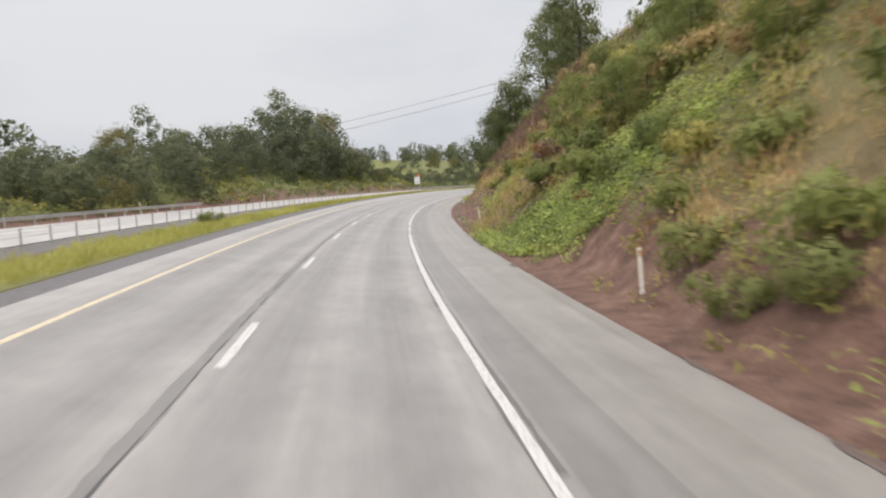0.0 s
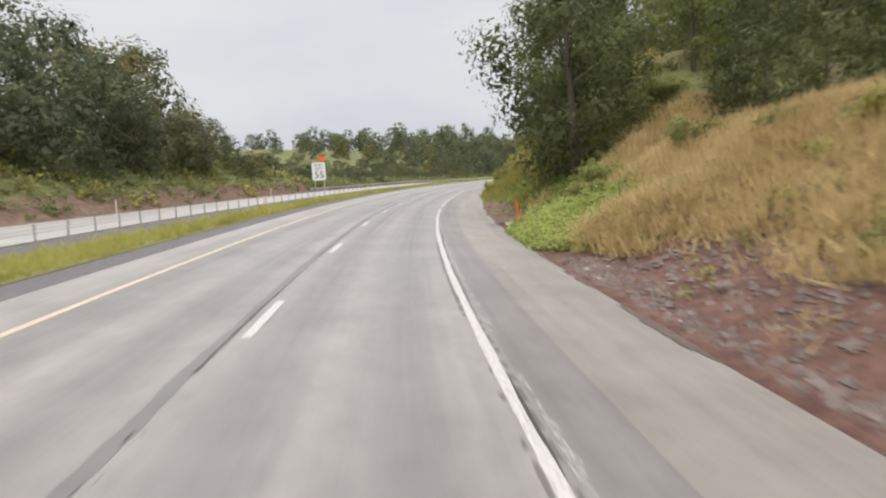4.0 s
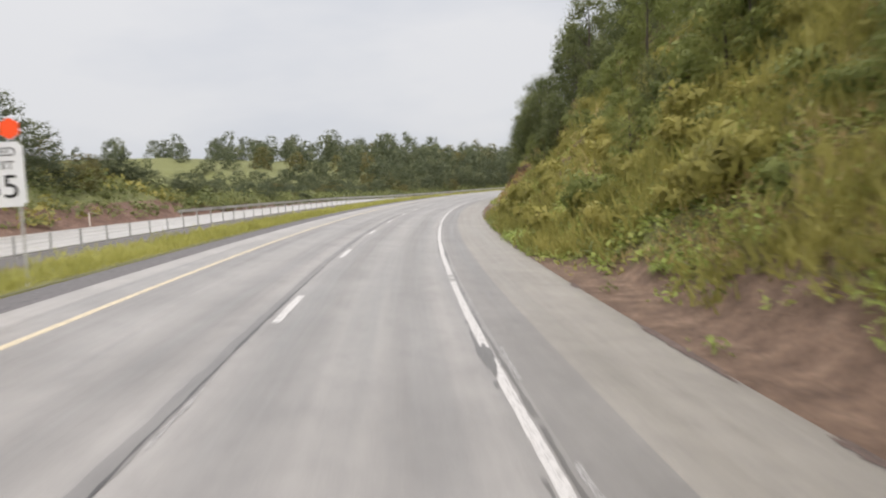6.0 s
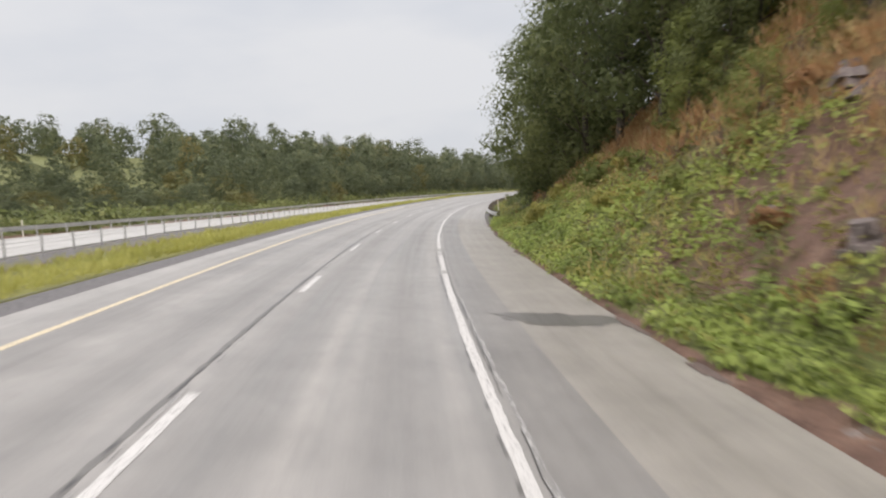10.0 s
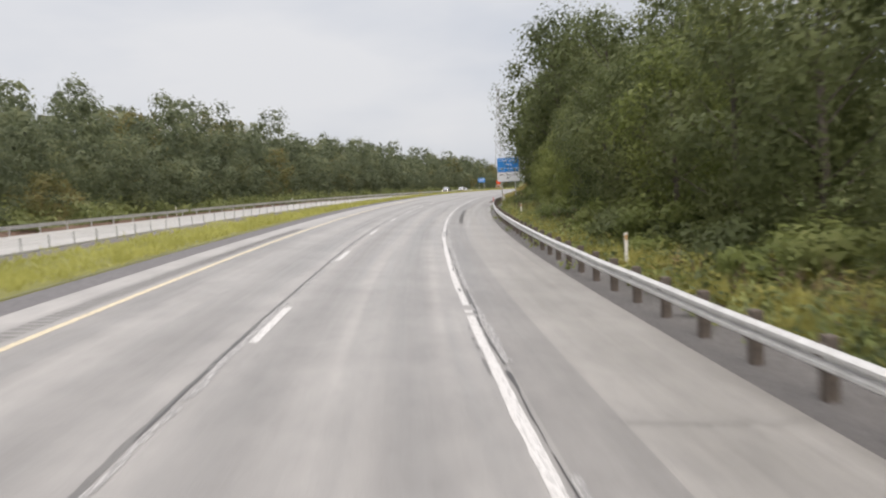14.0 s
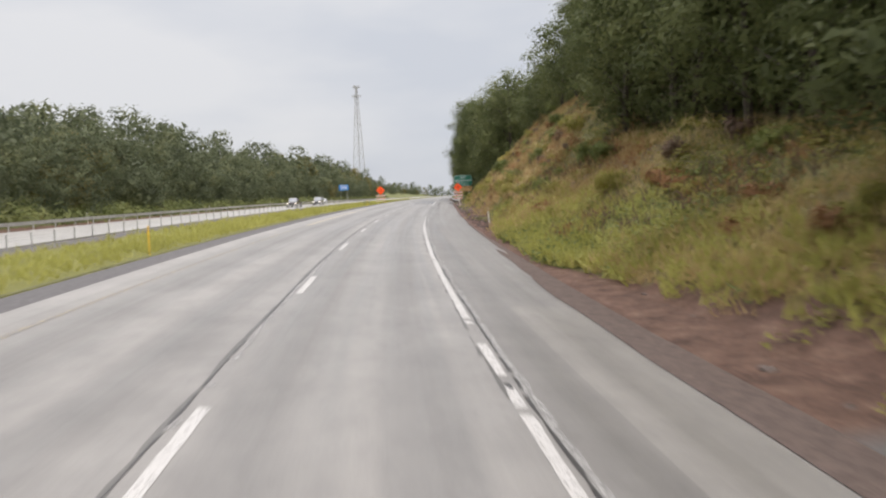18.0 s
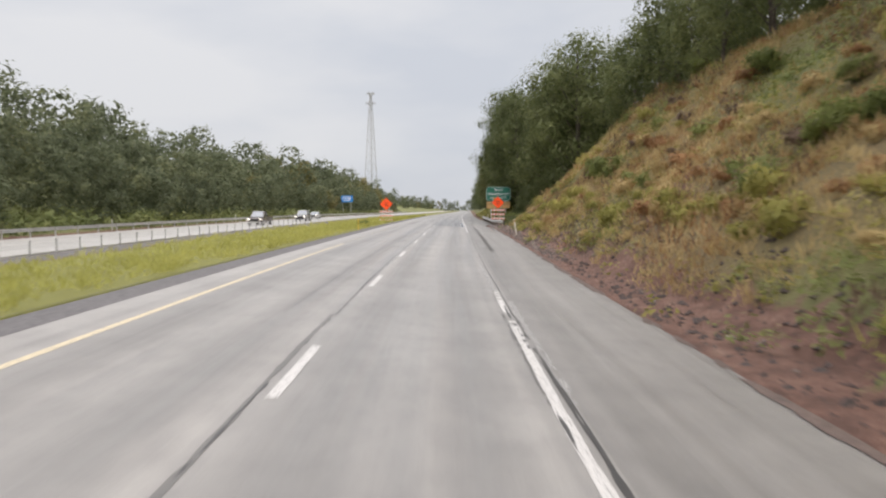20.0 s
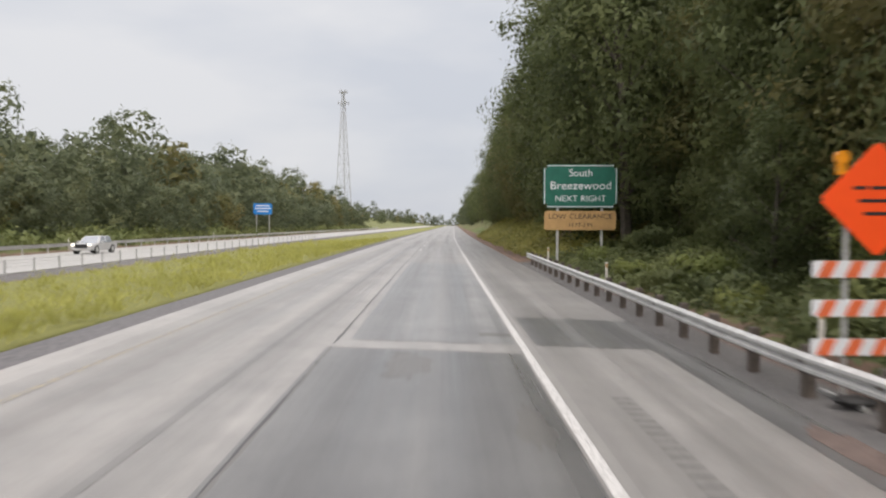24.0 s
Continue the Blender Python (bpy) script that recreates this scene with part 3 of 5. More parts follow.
ragged("old_edge_line", 92, 160, .23, .1, .0047, M_OLDWHITE, "ghost of an older white line beside the new one", 411, .5, .45)
ragged("old_edge_line", 196, 300, .2, .07, .0047, M_OLDWHITE, "ghost of an older white line beside the new one", 412, .6, .6)
for k, (a, b) in enumerate(((-80, 330), (332, 372), (384, 470), (492, 546))):
    ragged("seam_residue", a, b, -3.79, .05 if k == 0 else .085, .0042, M_OLDWHITE, "pale thread of worn paint along the seam", 413 + k, .8, (.8, .15, .15, .04)[k])
ragged("tar_seam", S0, 205, -3.95, .2, .003, M_SEAM, "wide dull sealed seam between the lanes", 420, .2, 0)
ragged("tar_seam", 205, 480, -3.9, .085, .003, M_TAR, "dark sealed seam between the lanes", 422, .35, 0)
ragged("tar_seam", 480, 700, -3.86, .06, .003, M_TAR, "dark sealed seam between the lanes", 423, .4, 0)
ragged("tar_seam", S0, 700, -3.88, .03, .0046, M_TARDARK, "open crack in the lane seam", 421, .8, .4)
for k in range(-3, 60):
    s_tip = 13.58 + 12.19 * k
    if 556 < s_tip < 612:
        continue
    ragged("lane_dash", s_tip - 3.4, s_tip, -3.66, .15, .005, M_WHITE, "", 430 + k, .08, 0, 0)


def far_band(a, b, zz):
    """Band on the far carriageway between two offsets from its near edge."""
    def f(s, d, h):
        return gp(s, far_near(s) - d, far_z(s) + h)
    return f


far_f = far_band(0, 0, 0)
tagged(sweep("far_carriageway", S0, S1, 4, [(0, 0), (11, 0), (11, -.25), (0, -.25)], M_FAR, close=True, where=far_f), "pale wet concrete of the opposite carriageway", "road", kind="structure")


# ---------- guard rails ----------
def w_beam(h):
    """Profile of a corrugated rail, open towards the road, 0.31 m high."""
    pts = [(0, 0), (-.03, .02), (-.08, .05), (-.08, .10), (0, .14), (0, .17), (-.08, .21), (-.08, .26), (-.03, .29), (0, .31)]
    back = [(x + .006, z) for x, z in pts[::-1]]
    return [(x, z + h) for x, z in pts + back]


def guard_rail(name, s0, s1, dd, label, base, spacing=1.9, flip=1, flare=0.0, end_flare=0.0, post_mat=None, panel=3.81):
    top = empty(name, tuple(base(s0, dd, 0)))
    inv = top.matrix_world.inverted()

    def wh(s, d, h):
        fl = end_flare * np.clip((np.asarray(s, float) - (s1 - 12)) / 12, 0, 1) ** 2
        fl = fl + flare * np.clip(((s0 + 12) - np.asarray(s, float)) / 12, 0, 1) ** 2
        co = base(s, dd + fl + d * flip, h)
        return co - np.array(top.location)
    top.matrix_world = Matrix.Translation(top.location)
    # lapped rail panels
    n_p = max(1, int(round((s1 - s0) / panel)))
    for i in range(n_p):
        a, b = s0 + (s1 - s0) * i / n_p, s0 + (s1 - s0) * (i + 1) / n_p
        off = .004 * (i % 2)
        sweep("rail_panel", a - (.15 if i else 0), b + (.15 if i < n_p - 1 else 0), 2.0, [(x - off, z) for x, z in w_beam(.42)], M_STEEL, top, close=True, where=wh, uv=False)
    n = int((s1 - s0) / spacing)
    hw = .08 if panel < 5 else .045
    bm = box(bmesh.new(), -hw, hw, -hw * 1.25, hw * 1.25, -.6, .8 if panel < 5 else .68, .01)
    me_p = bpy.data.meshes.new("post")
    bm.to_mesh(me_p)
    bm.free()
    me_p.materials.append(post_mat or M_POST)
    bm = box(bmesh.new(), -.045, .025, -.09, .09, .38, .72, .008)
    me_b = bpy.data.meshes.new("spacer_block")
    bm.to_mesh(me_b)
    bm.free()
    me_b.materials.append(M_POST)
    for i in range(n + 1):
        s = s0 + .4 + i * spacing
        if s > s1 - .2:
            break
        o = new("post", me_p)
        o.parent = top
        c = wh(s, .14, .02)
        o.matrix_basis = pose(*map(float, c), 0, 0, -math.degrees(heading(s)))
        if panel < 5:
            o = new("spacer_block", me_b)
            o.parent = top
            o.matrix_basis = pose(*map(float, wh(s, .045, .02)), 0, 0, -math.degrees(heading(s)))
    return tagged(top, label, "guard rail")


def ground_base(s, d, h):
    return gp(s, d, ground_z(s, np.asarray(d, float) * 0 + 3.8) + h)


guard_rail("guard_rail", 296, 420, 3.75, "galvanised corrugated guard rail on dark posts beside the shoulder", ground_base, flare=.6, end_flare=.6)
guard_rail("guard_rail", 556.5, 602, 3.8, "galvanised corrugated guard rail starting short of the barricade", ground_base, flare=1.1)


def far_base(s, d, h):
    return gp(s, far_near(s) - 12.0 + (np.asarray(d, float) - 0), far_z(s) + h)


for a, b in ((-70, 92), (218, 900)):
    guard_rail("guard_rail", a, b, 0.0, "long weathered guard rail on the far side of the opposite carriageway", far_base, 3.8, 1, post_mat=M_STEEL, panel=22.9)

# cable fence along the median
cable_fence = empty("cable_fence", tuple(gp(0, far_near(0) + .9, far_z(0))))


def fence_w(s, d, h):
    return gp(s, far_near(s) + .9 + d, far_z(s) + h - .06) - np.array(cable_fence.location)


for hh in (.45, .6, .75):
    sweep("cable", -60, 800, 4, [(.012, hh), (-.012, hh), (0, hh + .02)], M_CABLE, cable_fence, close=True, where=fence_w, uv=False)
bm = box(bmesh.new(), -.035, .035, -.03, .03, -.4, .82, .008)
me_f = bpy.data.meshes.new("post")
bm.to_mesh(me_f)
bm.free()
me_f.materials.append(M_CABLE)
for i in range(290):
    o = new("post", me_f)
    o.parent = cable_fence
    s = -50 + i * 2.5
    o.matrix_basis = pose(*map(float, fence_w(s, .05, 0)), random.uniform(-2, 2), random.uniform(-2, 2), -math.degrees(heading(s)))
tagged(cable_fence, "low steel cable fence on slim posts along the median", "fence")


# ---------- trees and growth ----------
def blades(rng, p, out_, size, loose, width=1.1):
    """Leaf triangles at p that face roughly along out_."""
    n = len(p)
    nr = out_ + loose * rng.normal(size=(n, 3)) + np.array([0, 0, .35])
    nr /= np.linalg.norm(nr, axis=1)[:, None]
    a = np.cross(nr, rng.normal(size=(n, 3)))
    a /= np.linalg.norm(a, axis=1)[:, None]
    b = np.cross(nr, a)
    sz = size * (0.55 + .9 * rng.random((n, 1)))
    sn = out_ * 1.1 + nr * .5 + np.array([0, 0, .12])
    sn /= np.linalg.norm(sn, axis=1)[:, None]
    return np.stack([p - a * sz, p + a * sz, p + b * sz * width, sn, sn, sn], 1)


def leaves(rng, centres, radii, per, size, squash=.8):
    """Clumps of leaves: coarse within, fine on the outside."""
    out = []
    middle = np.mean(centres, axis=0)
    for c, r in zip(centres, radii):
        away = (c - middle) / max(1e-3, np.linalg.norm(c - middle))
        for n, r0, r1, sz, loose in ((max(5, int(per * .25 * r ** 1.6)), .25, .72, size * 1.9, .8), (max(8, int(per * r ** 1.6)), .66, 1.07, size, .55)):
            v = rng.normal(size=(n, 3))
            v /= np.linalg.norm(v, axis=1)[:, None]
            lump = 1 + .16 * np.sin(v[:, :1] * 5 + c[0]) * np.sin(v[:, 1:2] * 5 + c[1])
            p = c + v * lump * (r * (r0 + (r1 - r0) * rng.random((n, 1)))) * np.array([1, 1, squash])
            out.append(blades(rng, p, v + away * .45, sz, loose, .85))
    return np.concatenate(out)


def crown_form(rng, height, spread, low, clumps, cr, bend):
    """Clump centres and radii of a ragged crown."""
    cen, rr = [], []
    for i in range(clumps):
        h = low + (1 - low) * (i + .5) / clumps
        w = math.sin(math.pi * min(.95, .2 + .76 * (h - low) / (1 - low))) ** .6
        an = i * 2.4 + rng.random() * 1.2
        q = spread * w * (.3 + .6 * rng.random() ** .6)
        cen.append(np.array([bend[0] * h + math.cos(an) * q, bend[1] * h + math.sin(an) * q, height * h * (.93 + .08 * rng.random())]))
        rr.append(spread * cr * (.7 + .6 * rng.random()))
    return cen, rr


def tree_proto(name, seed, height, spread, low, clumps, per, size, leafmat, cr=.36):
    """A trunk with limbs and a ragged crown of clumped leaves."""
    rng = np.random.default_rng(seed)
    top = new(name)
    bm = bmesh.new()
    bend = rng.normal(0, .03 * height, (2,))
    pts = [(0, 0, -.5), (bend[0] * .3, bend[1] * .3, height * .35), (bend[0], bend[1], height * .62), (bend[0] * 1.2, bend[1] * 1.2, height * .88)]
    rad = [height * .018, height * .013, height * .009, height * .003]
    for i in range(3):
        tube(bm, pts[i], pts[i + 1], rad[i], rad[i + 1], 6)
    cen, rr = crown_form(rng, height, spread, low, clumps, cr, bend)
    for i in range(0, clumps, 2):
        zb = max(.12, cen[i][2] / height - .2) * height
        tube(bm, (bend[0] * .6, bend[1] * .6, zb), tuple(cen[i]), height * .005, height * .0015, 3)
    part("trunk", bm, M_BARK, top)
    link("crown", quads("crown", leaves(rng, cen, rr, per, size), leafmat, per=3), top)
    return top


PROTO = [tree_proto("tree", 11 + i, h, sp, lo, cl, pr, sz, m) for i, (h, sp, lo, cl, m, pr, sz) in enumerate((
    (13, 4.4, .14, 30, M_LEAF, 84, .145), (15, 4.8, .2, 30, M_LEAF, 78, .15), (11, 4.4, .08, 28, M_LEAF, 84, .145), (9, 3.6, .04, 24, M_LEAF_LIGHT, 115, .125), (16, 4.6, .35, 26, M_LEAF, 84, .15),
    (12, 3.8, .06, 28, M_LEAF_LIGHT, 100, .14)))]
TALL = [tree_proto("tree", 31 + i, h, sp, lo, cl, pr, sz, m) for i, (h, sp, lo, cl, m, pr, sz) in enumerate((
    (19, 6.2, .03, 46, M_LEAF, 80, .15), (21, 6.0, .1, 46, M_LEAF, 80, .15), (17, 6.0, .02, 42, M_LEAF_WARM, 84, .15)))]
NEAR = [tree_proto("tree", 51 + i, h, sp, lo, cl, pr, sz, m) for i, (h, sp, lo, cl, m, pr, sz) in enumerate((
    (13, 4.4, .1, 32, M_LEAF, 112, .125), (12, 4.6, .06, 30, M_LEAF, 112, .125), (15, 4.6, .2, 32, M_LEAF, 112, .125), (10, 3.8, .04, 26, M_LEAF_LIGHT, 145, .115)))]
def bush_form(seed, r):
    """Clump centres and radii of a low ragged bush."""
    rng = np.random.default_rng(seed)
    cen, rr = [], []
    for j in range(10):
        an, q = j * 2.4, r * .8 * rng.random() ** .5
        cen.append(np.array([math.cos(an) * q, math.sin(an) * q, r * (.3 + .6 * rng.random())]))
        rr.append(r * (.32 + .25 * rng.random()))
    return rng, cen, rr


BUSH = []
for i, (r, m) in enumerate(((1.5, M_SHRUB), (1.1, M_SHRUB), (1.5, M_LEAF_LIGHT), (1.0, M_LEAF_LIGHT))):
    rng, cen, rr = bush_form(60 + i, r)
    top = new("shrub")
    bm = bmesh.new()
    for c in cen:
        tube(bm, (0, 0, -.2), tuple(c), .025, .008, 3)
    part("stem", bm, M_BARK, top)
    link("foliage", quads("foliage", leaves(rng, cen, rr, 170, .11), m, per=3), top)
    BUSH.append(top)
USED = set()


def plant(protos, i, s, d, scale, label, category, group, sink=.15):
    src = protos[i]
    g = gz(s, d)
    m = pose(g.x, g.y, g.z - sink, random.uniform(-4, 4), random.uniform(-4, 4), random.uniform(0, 360))
    if src.name not in USED:
        USED.add(src.name)
        src.matrix_basis = m
        src.scale = (scale,) * 3
        o = src
    else:
        o = copy_thing(src, m)
        o.scale = (scale * random.uniform(.9, 1.1), scale * random.uniform(.9, 1.1), scale)
    return tagged(o, label, category, group)


def crest(s):
    return float(toe(s) + cut_h(s) / max(cut_k(s), .05)) if cut_k(s) > .3 else 7.5


T_CUT = "broadleaf tree with a dense green crown on top of the cut"
T_RAIL = "leafy tree crowding up behind the guard rail"
# wood along the crest on the right
s = -20.0
while s < 296:
    c = 15.5 if 100 < s < 138 else min(crest(s), 20) + (5 if s < 62 else 0)
    for a, b in ((0, 2.5), (4, 8)) if random.random() < .3 else ((0, 3),):
        plant(PROTO, random.choice((3, 5, 5, 3, 2) if 138 < s < 208 else (0, 1, 2, 4, 0, 2)), s + random.uniform(-1.5, 1.5), c + random.uniform(a, b) + (2 if 138 < s < 165 else 0), random.uniform(.6, .85), T_CUT, "tree", "trees beside the road")
    s += random.uniform(6, 8.5)
s = 298.0
while s < 418:
    near = 9.0 if s < 372 else 10.6
    for a, b in ((near, near + 1.2), (12.5, 15), (17, 22)) if random.random() < .2 else ((near, near + 1.2), (12.5, 16)):
        plant(*((NEAR, random.choice((3, 1, 0, 1))) if a < 12 and s < 372 else (PROTO, random.choice((0, 1, 4, 5)))), s + random.uniform(-1.5, 1.5), random.uniform(a, b), (random.uniform(.75, .95) if a < 12 else random.uniform(.85, 1.05)) * (.6 if s < 346 else .84), T_RAIL, "tree", "trees beside the road")
    s += random.uniform(4.0, 5.5)
s = 420.0
while s < 562:
    c = min(crest(s), 20)
    for a, b in ((0, 2), (4, 8)) if random.random() < .3 else ((0, 2),):
        plant(PROTO, random.choice((0, 1, 2, 4, 0, 2)), s + random.uniform(-1.5, 1.5), c + random.uniform(a, b), random.uniform(.7, .95), T_CUT, "tree", "trees beside the road")
    s += random.uniform(5, 7)
for k in range(34):
    s = 426 + k * 1.55
    plant(PROTO, (4, 1, 4, 0)[k % 4], s, crest(s) + 1.5 + (k * 3.7) % 9, random.uniform(.85, 1.1), T_CUT, "tree", "trees beside the road")
T_TALL = "tall dark green tree in the wood behind the road signs"
s = 562.0
while s < 700:
    k = 1.0 if s < 604 else 1.08 if s < 650 else .95
    plant(TALL, (0, 1, 2)[int(s) % 3], s, (14.2 if s < 578 else 16.6 if s < 602 else 10.4) + random.uniform(-.6, 1.2), k * random.uniform(.92, 1.08), T_TALL, "tree", "trees beside the road")
    plant(PROTO, random.choice((0, 1, 4)), s + 2, random.uniform(17, 22), 1.35 * k, T_TALL, "tree", "trees beside the road")
    if s < 640:
        plant(NEAR, random.choice((1, 0, 3, 1)), s + random.uniform(1, 4), (9.8 if s < 580 else 13.2) + random.uniform(-.5, 1), random.uniform(.4, .58), "small leafy tree at the wood's edge behind the guard rail", "tree", "trees beside the road")
    s += random.uniform(4.6, 5.8)
while s < 900:
    plant(PROTO, random.choice((0, 1, 2, 4, 2)), s, random.uniform(9.5, 12.5), random.uniform(1.0, 1.25), T_TALL, "tree", "trees beside the road")
    s += random.uniform(6, 8) if s < 740 else random.uniform(12, 17)
# trees that lean out over the foot of the slope
for s, d, i, k in ((97, 11, 0, .85), (102, 12.5, 1, .9), (141, 8.4, 1, 1.15), (146, 9.5, 0, 1.0), (151, 10.5, 1, .85), (157, 12.5, 3, .6), (166, 13, 3, .6), (176, 13, 3, .55),
                   (188, 13, 3, .55), (258, 12.6, 0, .8), (264, 11.6, 2, .85), (269, 10.2, 0, .98), (275, 9.7, 2, 1.0), (281, 9.1, 1, 1.05), (286, 8.9, 0, 1.05),
                   (291, 8.9, 1, 1.05), (296, 9, 2, 1.05), (400, 11, 2, 1.2), (406, 12.5, 2, 1.25), (412, 12.5, 0, 1.2), (418, 11, 0, 1.1), (422, 9.6, 1, 1.05), (427, 10, 2, 1.0), (432, 10.5, 0, .95),
                   (374, 8.8, 3, .55), (379, 9.2, 3, .5), (384, 8.6, 3, .5), (389, 9, 3, .6), (394, 8.8, 3, .5), (399, 9.3, 3, .5), (405, 9.4, 3, .5)):
    plant(NEAR, i, s, d, k, "broadleaf tree leaning out from the slope over the shoulder", "tree", "trees beside the road")


# wood beyond the far carriageway: one joined growth of many crowns
def far_wood():
    rng = np.random.default_rng(21)
    forms, rough = [], []
    for h, sp, lo in ((12, 5.4, .02), (14, 6.0, .04), (10, 5.4, .02), (8.5, 5.0, .02), (15, 4.8, .1)):
        cen, rr = crown_form(rng, h, sp, lo, 24, .36, rng.normal(0, .3, 2))
        forms.append(leaves(rng, cen, rr, 24, .27))
        rough.append(leaves(rng, cen, rr, 9, .44))
    sets = {0: [], 1: [], 2: []}

    def put(s, d, k, fine=False, lot=None):
        an = rng.uniform(0, 6.28)
        c, sn = math.cos(an) * k, math.sin(an) * k
        wide = 1.0 if k > .7 else (.34 + .52 * k) / k
        q = (forms if fine else rough)[rng.integers(5)] @ np.array([[c * wide, sn * wide, 0], [-sn * wide, c * wide, 0], [0, 0, k * rng.uniform(.9, 1.1)]])
        q[:, :3] += np.array(gz(s, d))
        sets[lot if lot is not None else 0 if rng.random() < .9 else 1].append(q)

    s = -25.0
    while s < 980:
        out = float(far_near(s)) - 14
        base = out - (6 if 108 < s < 235 else 2)
        tall = float(np.interp(s, (-30, 60, 90, 104, 134, 146, 157, 198, 210, 250, 290, 322, 345, 362, 400, 450, 560, 610, 700, 860, 890, 980), (.46, .56, .62, .62, .58, .76, 1.2, 1.25, .34, .18, .19, .21, .32, .56, .8, 1.0, 1.02, .84, 1.04, 1.0, .5, .35)))
        rows = [(0, 4), (7, 12), (16, 24), (30, 42)] + ([(3, 8), (11, 16), (22, 30), (44, 60)] if 200 < s < 345 else []) + ([(52, 66), (78, 96), (108, 130)] if 330 < s < 700 else [])
        for a, b in rows if s < 880 else [(10, 30)]:
            put(s + rng.uniform(-3, 3), base - rng.uniform(a, b), tall * rng.uniform(.75, 1.12) * (.72 if a == 0 else .5 if a > 12 and 95 < s < 235 else 1), a < 5 or a < 10 and s < 640)
        s += rng.uniform(4.6, 6.2) if s < 340 else rng.uniform(5.5, 7.5)
    for s in np.arange(905, 1500, 16.0):
        put(s, rng.uniform(9, 14), rng.uniform(.9, 1.3))
        put(s, rng.uniform(-60, -46), rng.uniform(.4, .7))
    for d in np.arange(-260, 200, 9.0):
        put(1515 + rng.uniform(0, 40), d, rng.uniform(1.0, 1.5))
    # the wood goes on behind the trees on the right
    for s in np.arange(-30, 720, 9.0):
        for d in (28, 40):
            put(s + rng.uniform(-3, 3), d + rng.uniform(-3, 3), rng.uniform(.75, 1.05), lot=2)
    return sets


# the first lot has its haze in the leaf colour; there is no mist
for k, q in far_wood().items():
    tagged(link("far_wood", quads("far_wood", np.concatenate(q), (M_LEAF_HAZED, M_LEAF_WARM, M_LEAF)[k], per=3)), "dense wood of mixed broadleaf trees beyond the opposite carriageway, haze put into the leaf colour" if k == 0 else
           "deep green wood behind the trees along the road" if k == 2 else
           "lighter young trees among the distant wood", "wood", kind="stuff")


# low growth
def mounds(name, n, smin, smax, dlo, dhi, rad, per, size, material, seed, keep, label, category, bias=1.4, thin=0.0):
    """Leafy mounds of weeds or brush as one mesh."""
    rng = np.random.default_rng(seed)
    s = rng.uniform(smin, smax, n)
    lo = dlo(s) if callable(dlo) else dlo
    hi = dhi(s) if callable(dhi) else dhi
    d = lo + (hi - lo) * rng.random(n) ** bias
    ok = keep(s, d, rng)
    s, d = s[ok], d[ok]
    n = len(s)
    r = rad * (.5 + rng.random(n))
    c = gp(s, d, ground_z(s, d) + r * .12)
    v = rng.normal(size=(n, per, 3))
    v /= np.linalg.norm(v, axis=2)[:, :, None]
    v[:, :, 2] = np.abs(v[:, :, 2])
    p = c[:, None] + v * (r[:, None, None] * (.35 + .65 * rng.random((n, per, 1))))
    if thin:
        # upright blades
        a = rng.normal(size=(n, per, 3)) * .45 + v * .3 + np.array([0, 0, 1.0])
        a /= np.linalg.norm(a, axis=2)[:, :, None]
        b = np.cross(a, rng.normal(size=(n, per, 3)))
        b /= np.linalg.norm(b, axis=2)[:, :, None]
        sz = size * (.5 + rng.random((n, per, 1)))
        q = np.stack([p + b * sz * thin, p - b * sz * thin, p + a * sz * 2], 2).reshape(-1, 3, 3)
    else:
        q = blades(rng, p.reshape(-1, 3), v.reshape(-1, 3) + np.array([0, 0, .3]), size, .6, .9)
    return tagged(link(name, quads(name, q, material, per=3)), label, category, kind="stuff")


def cut_top(s):
    return np.minimum(toe(s) + cut_h(s) / np.maximum(cut_k(s), .3) + 1.5, 19)


def grows(s, d, rng, thin=.06):
    t = (d - 3.4) / np.maximum(bare(s), .1) + rng.normal(0, .15, len(s)) + .25 * wob(s, d, .8)
    face = (s > 89) & (s < 106) & (d < 7.2 + .9 * wob(s, d, .9) + rng.normal(0, .4, len(s)))
    return ((t > 1) | (rng.random(len(s)) < thin)) & ~face


def any_(s, d, r):
    return r.random(len(s)) < .95


mounds("lush_weeds", 22000, -10, 300, 3.5, 10.5, .4, 19, .085, M_LUSH, 41, lambda s, d, r: grows(s, d, r, .01) & (green(s, d) > .6), "bright green weeds growing down to the edge of the shoulder", "weeds", 1.3)
mounds("green_weeds", 25000, -10, 560, 3.6, cut_top, .5, 22, .085, M_SHRUB, 42, lambda s, d, r: grows(s, d, r, .04) & (green(s, d) + r.normal(0, .12, len(s)) > .5), "green weeds and vines on the cut slope", "weeds", 1.15)
mounds("olive_brush", 23000, -10, 560, 3.8, cut_top, .55, 23, .085, M_OLIVE, 43, lambda s, d, r: grows(s, d, r, .03) & (r.random(len(s)) < np.interp(s, (200, 210, 250, 262, 462, 475), (1, .45, .45, 1, 1, .5))) & (np.abs(green(s, d) + r.normal(0, .12, len(s)) - .48) < .24), "yellow-green brush on the cut slope", "brush", 1.1)
mounds("lush_bench", 2600, 119, 137, 3.6, 10, .45, 26, .09, M_LUSH, 56, lambda s, d, r: grows(s, d, r, 0) & (green(s, d) > .5), "lush bright green weeds on the low bench", "weeds", 1.0)
mounds("verge_grass", 900, 396, 421, 4.9, 9.5, .4, 16, .13, M_SHRUB, 57, any_, "green grass between the guard rail and the trees", "grass", 1.0, .3)
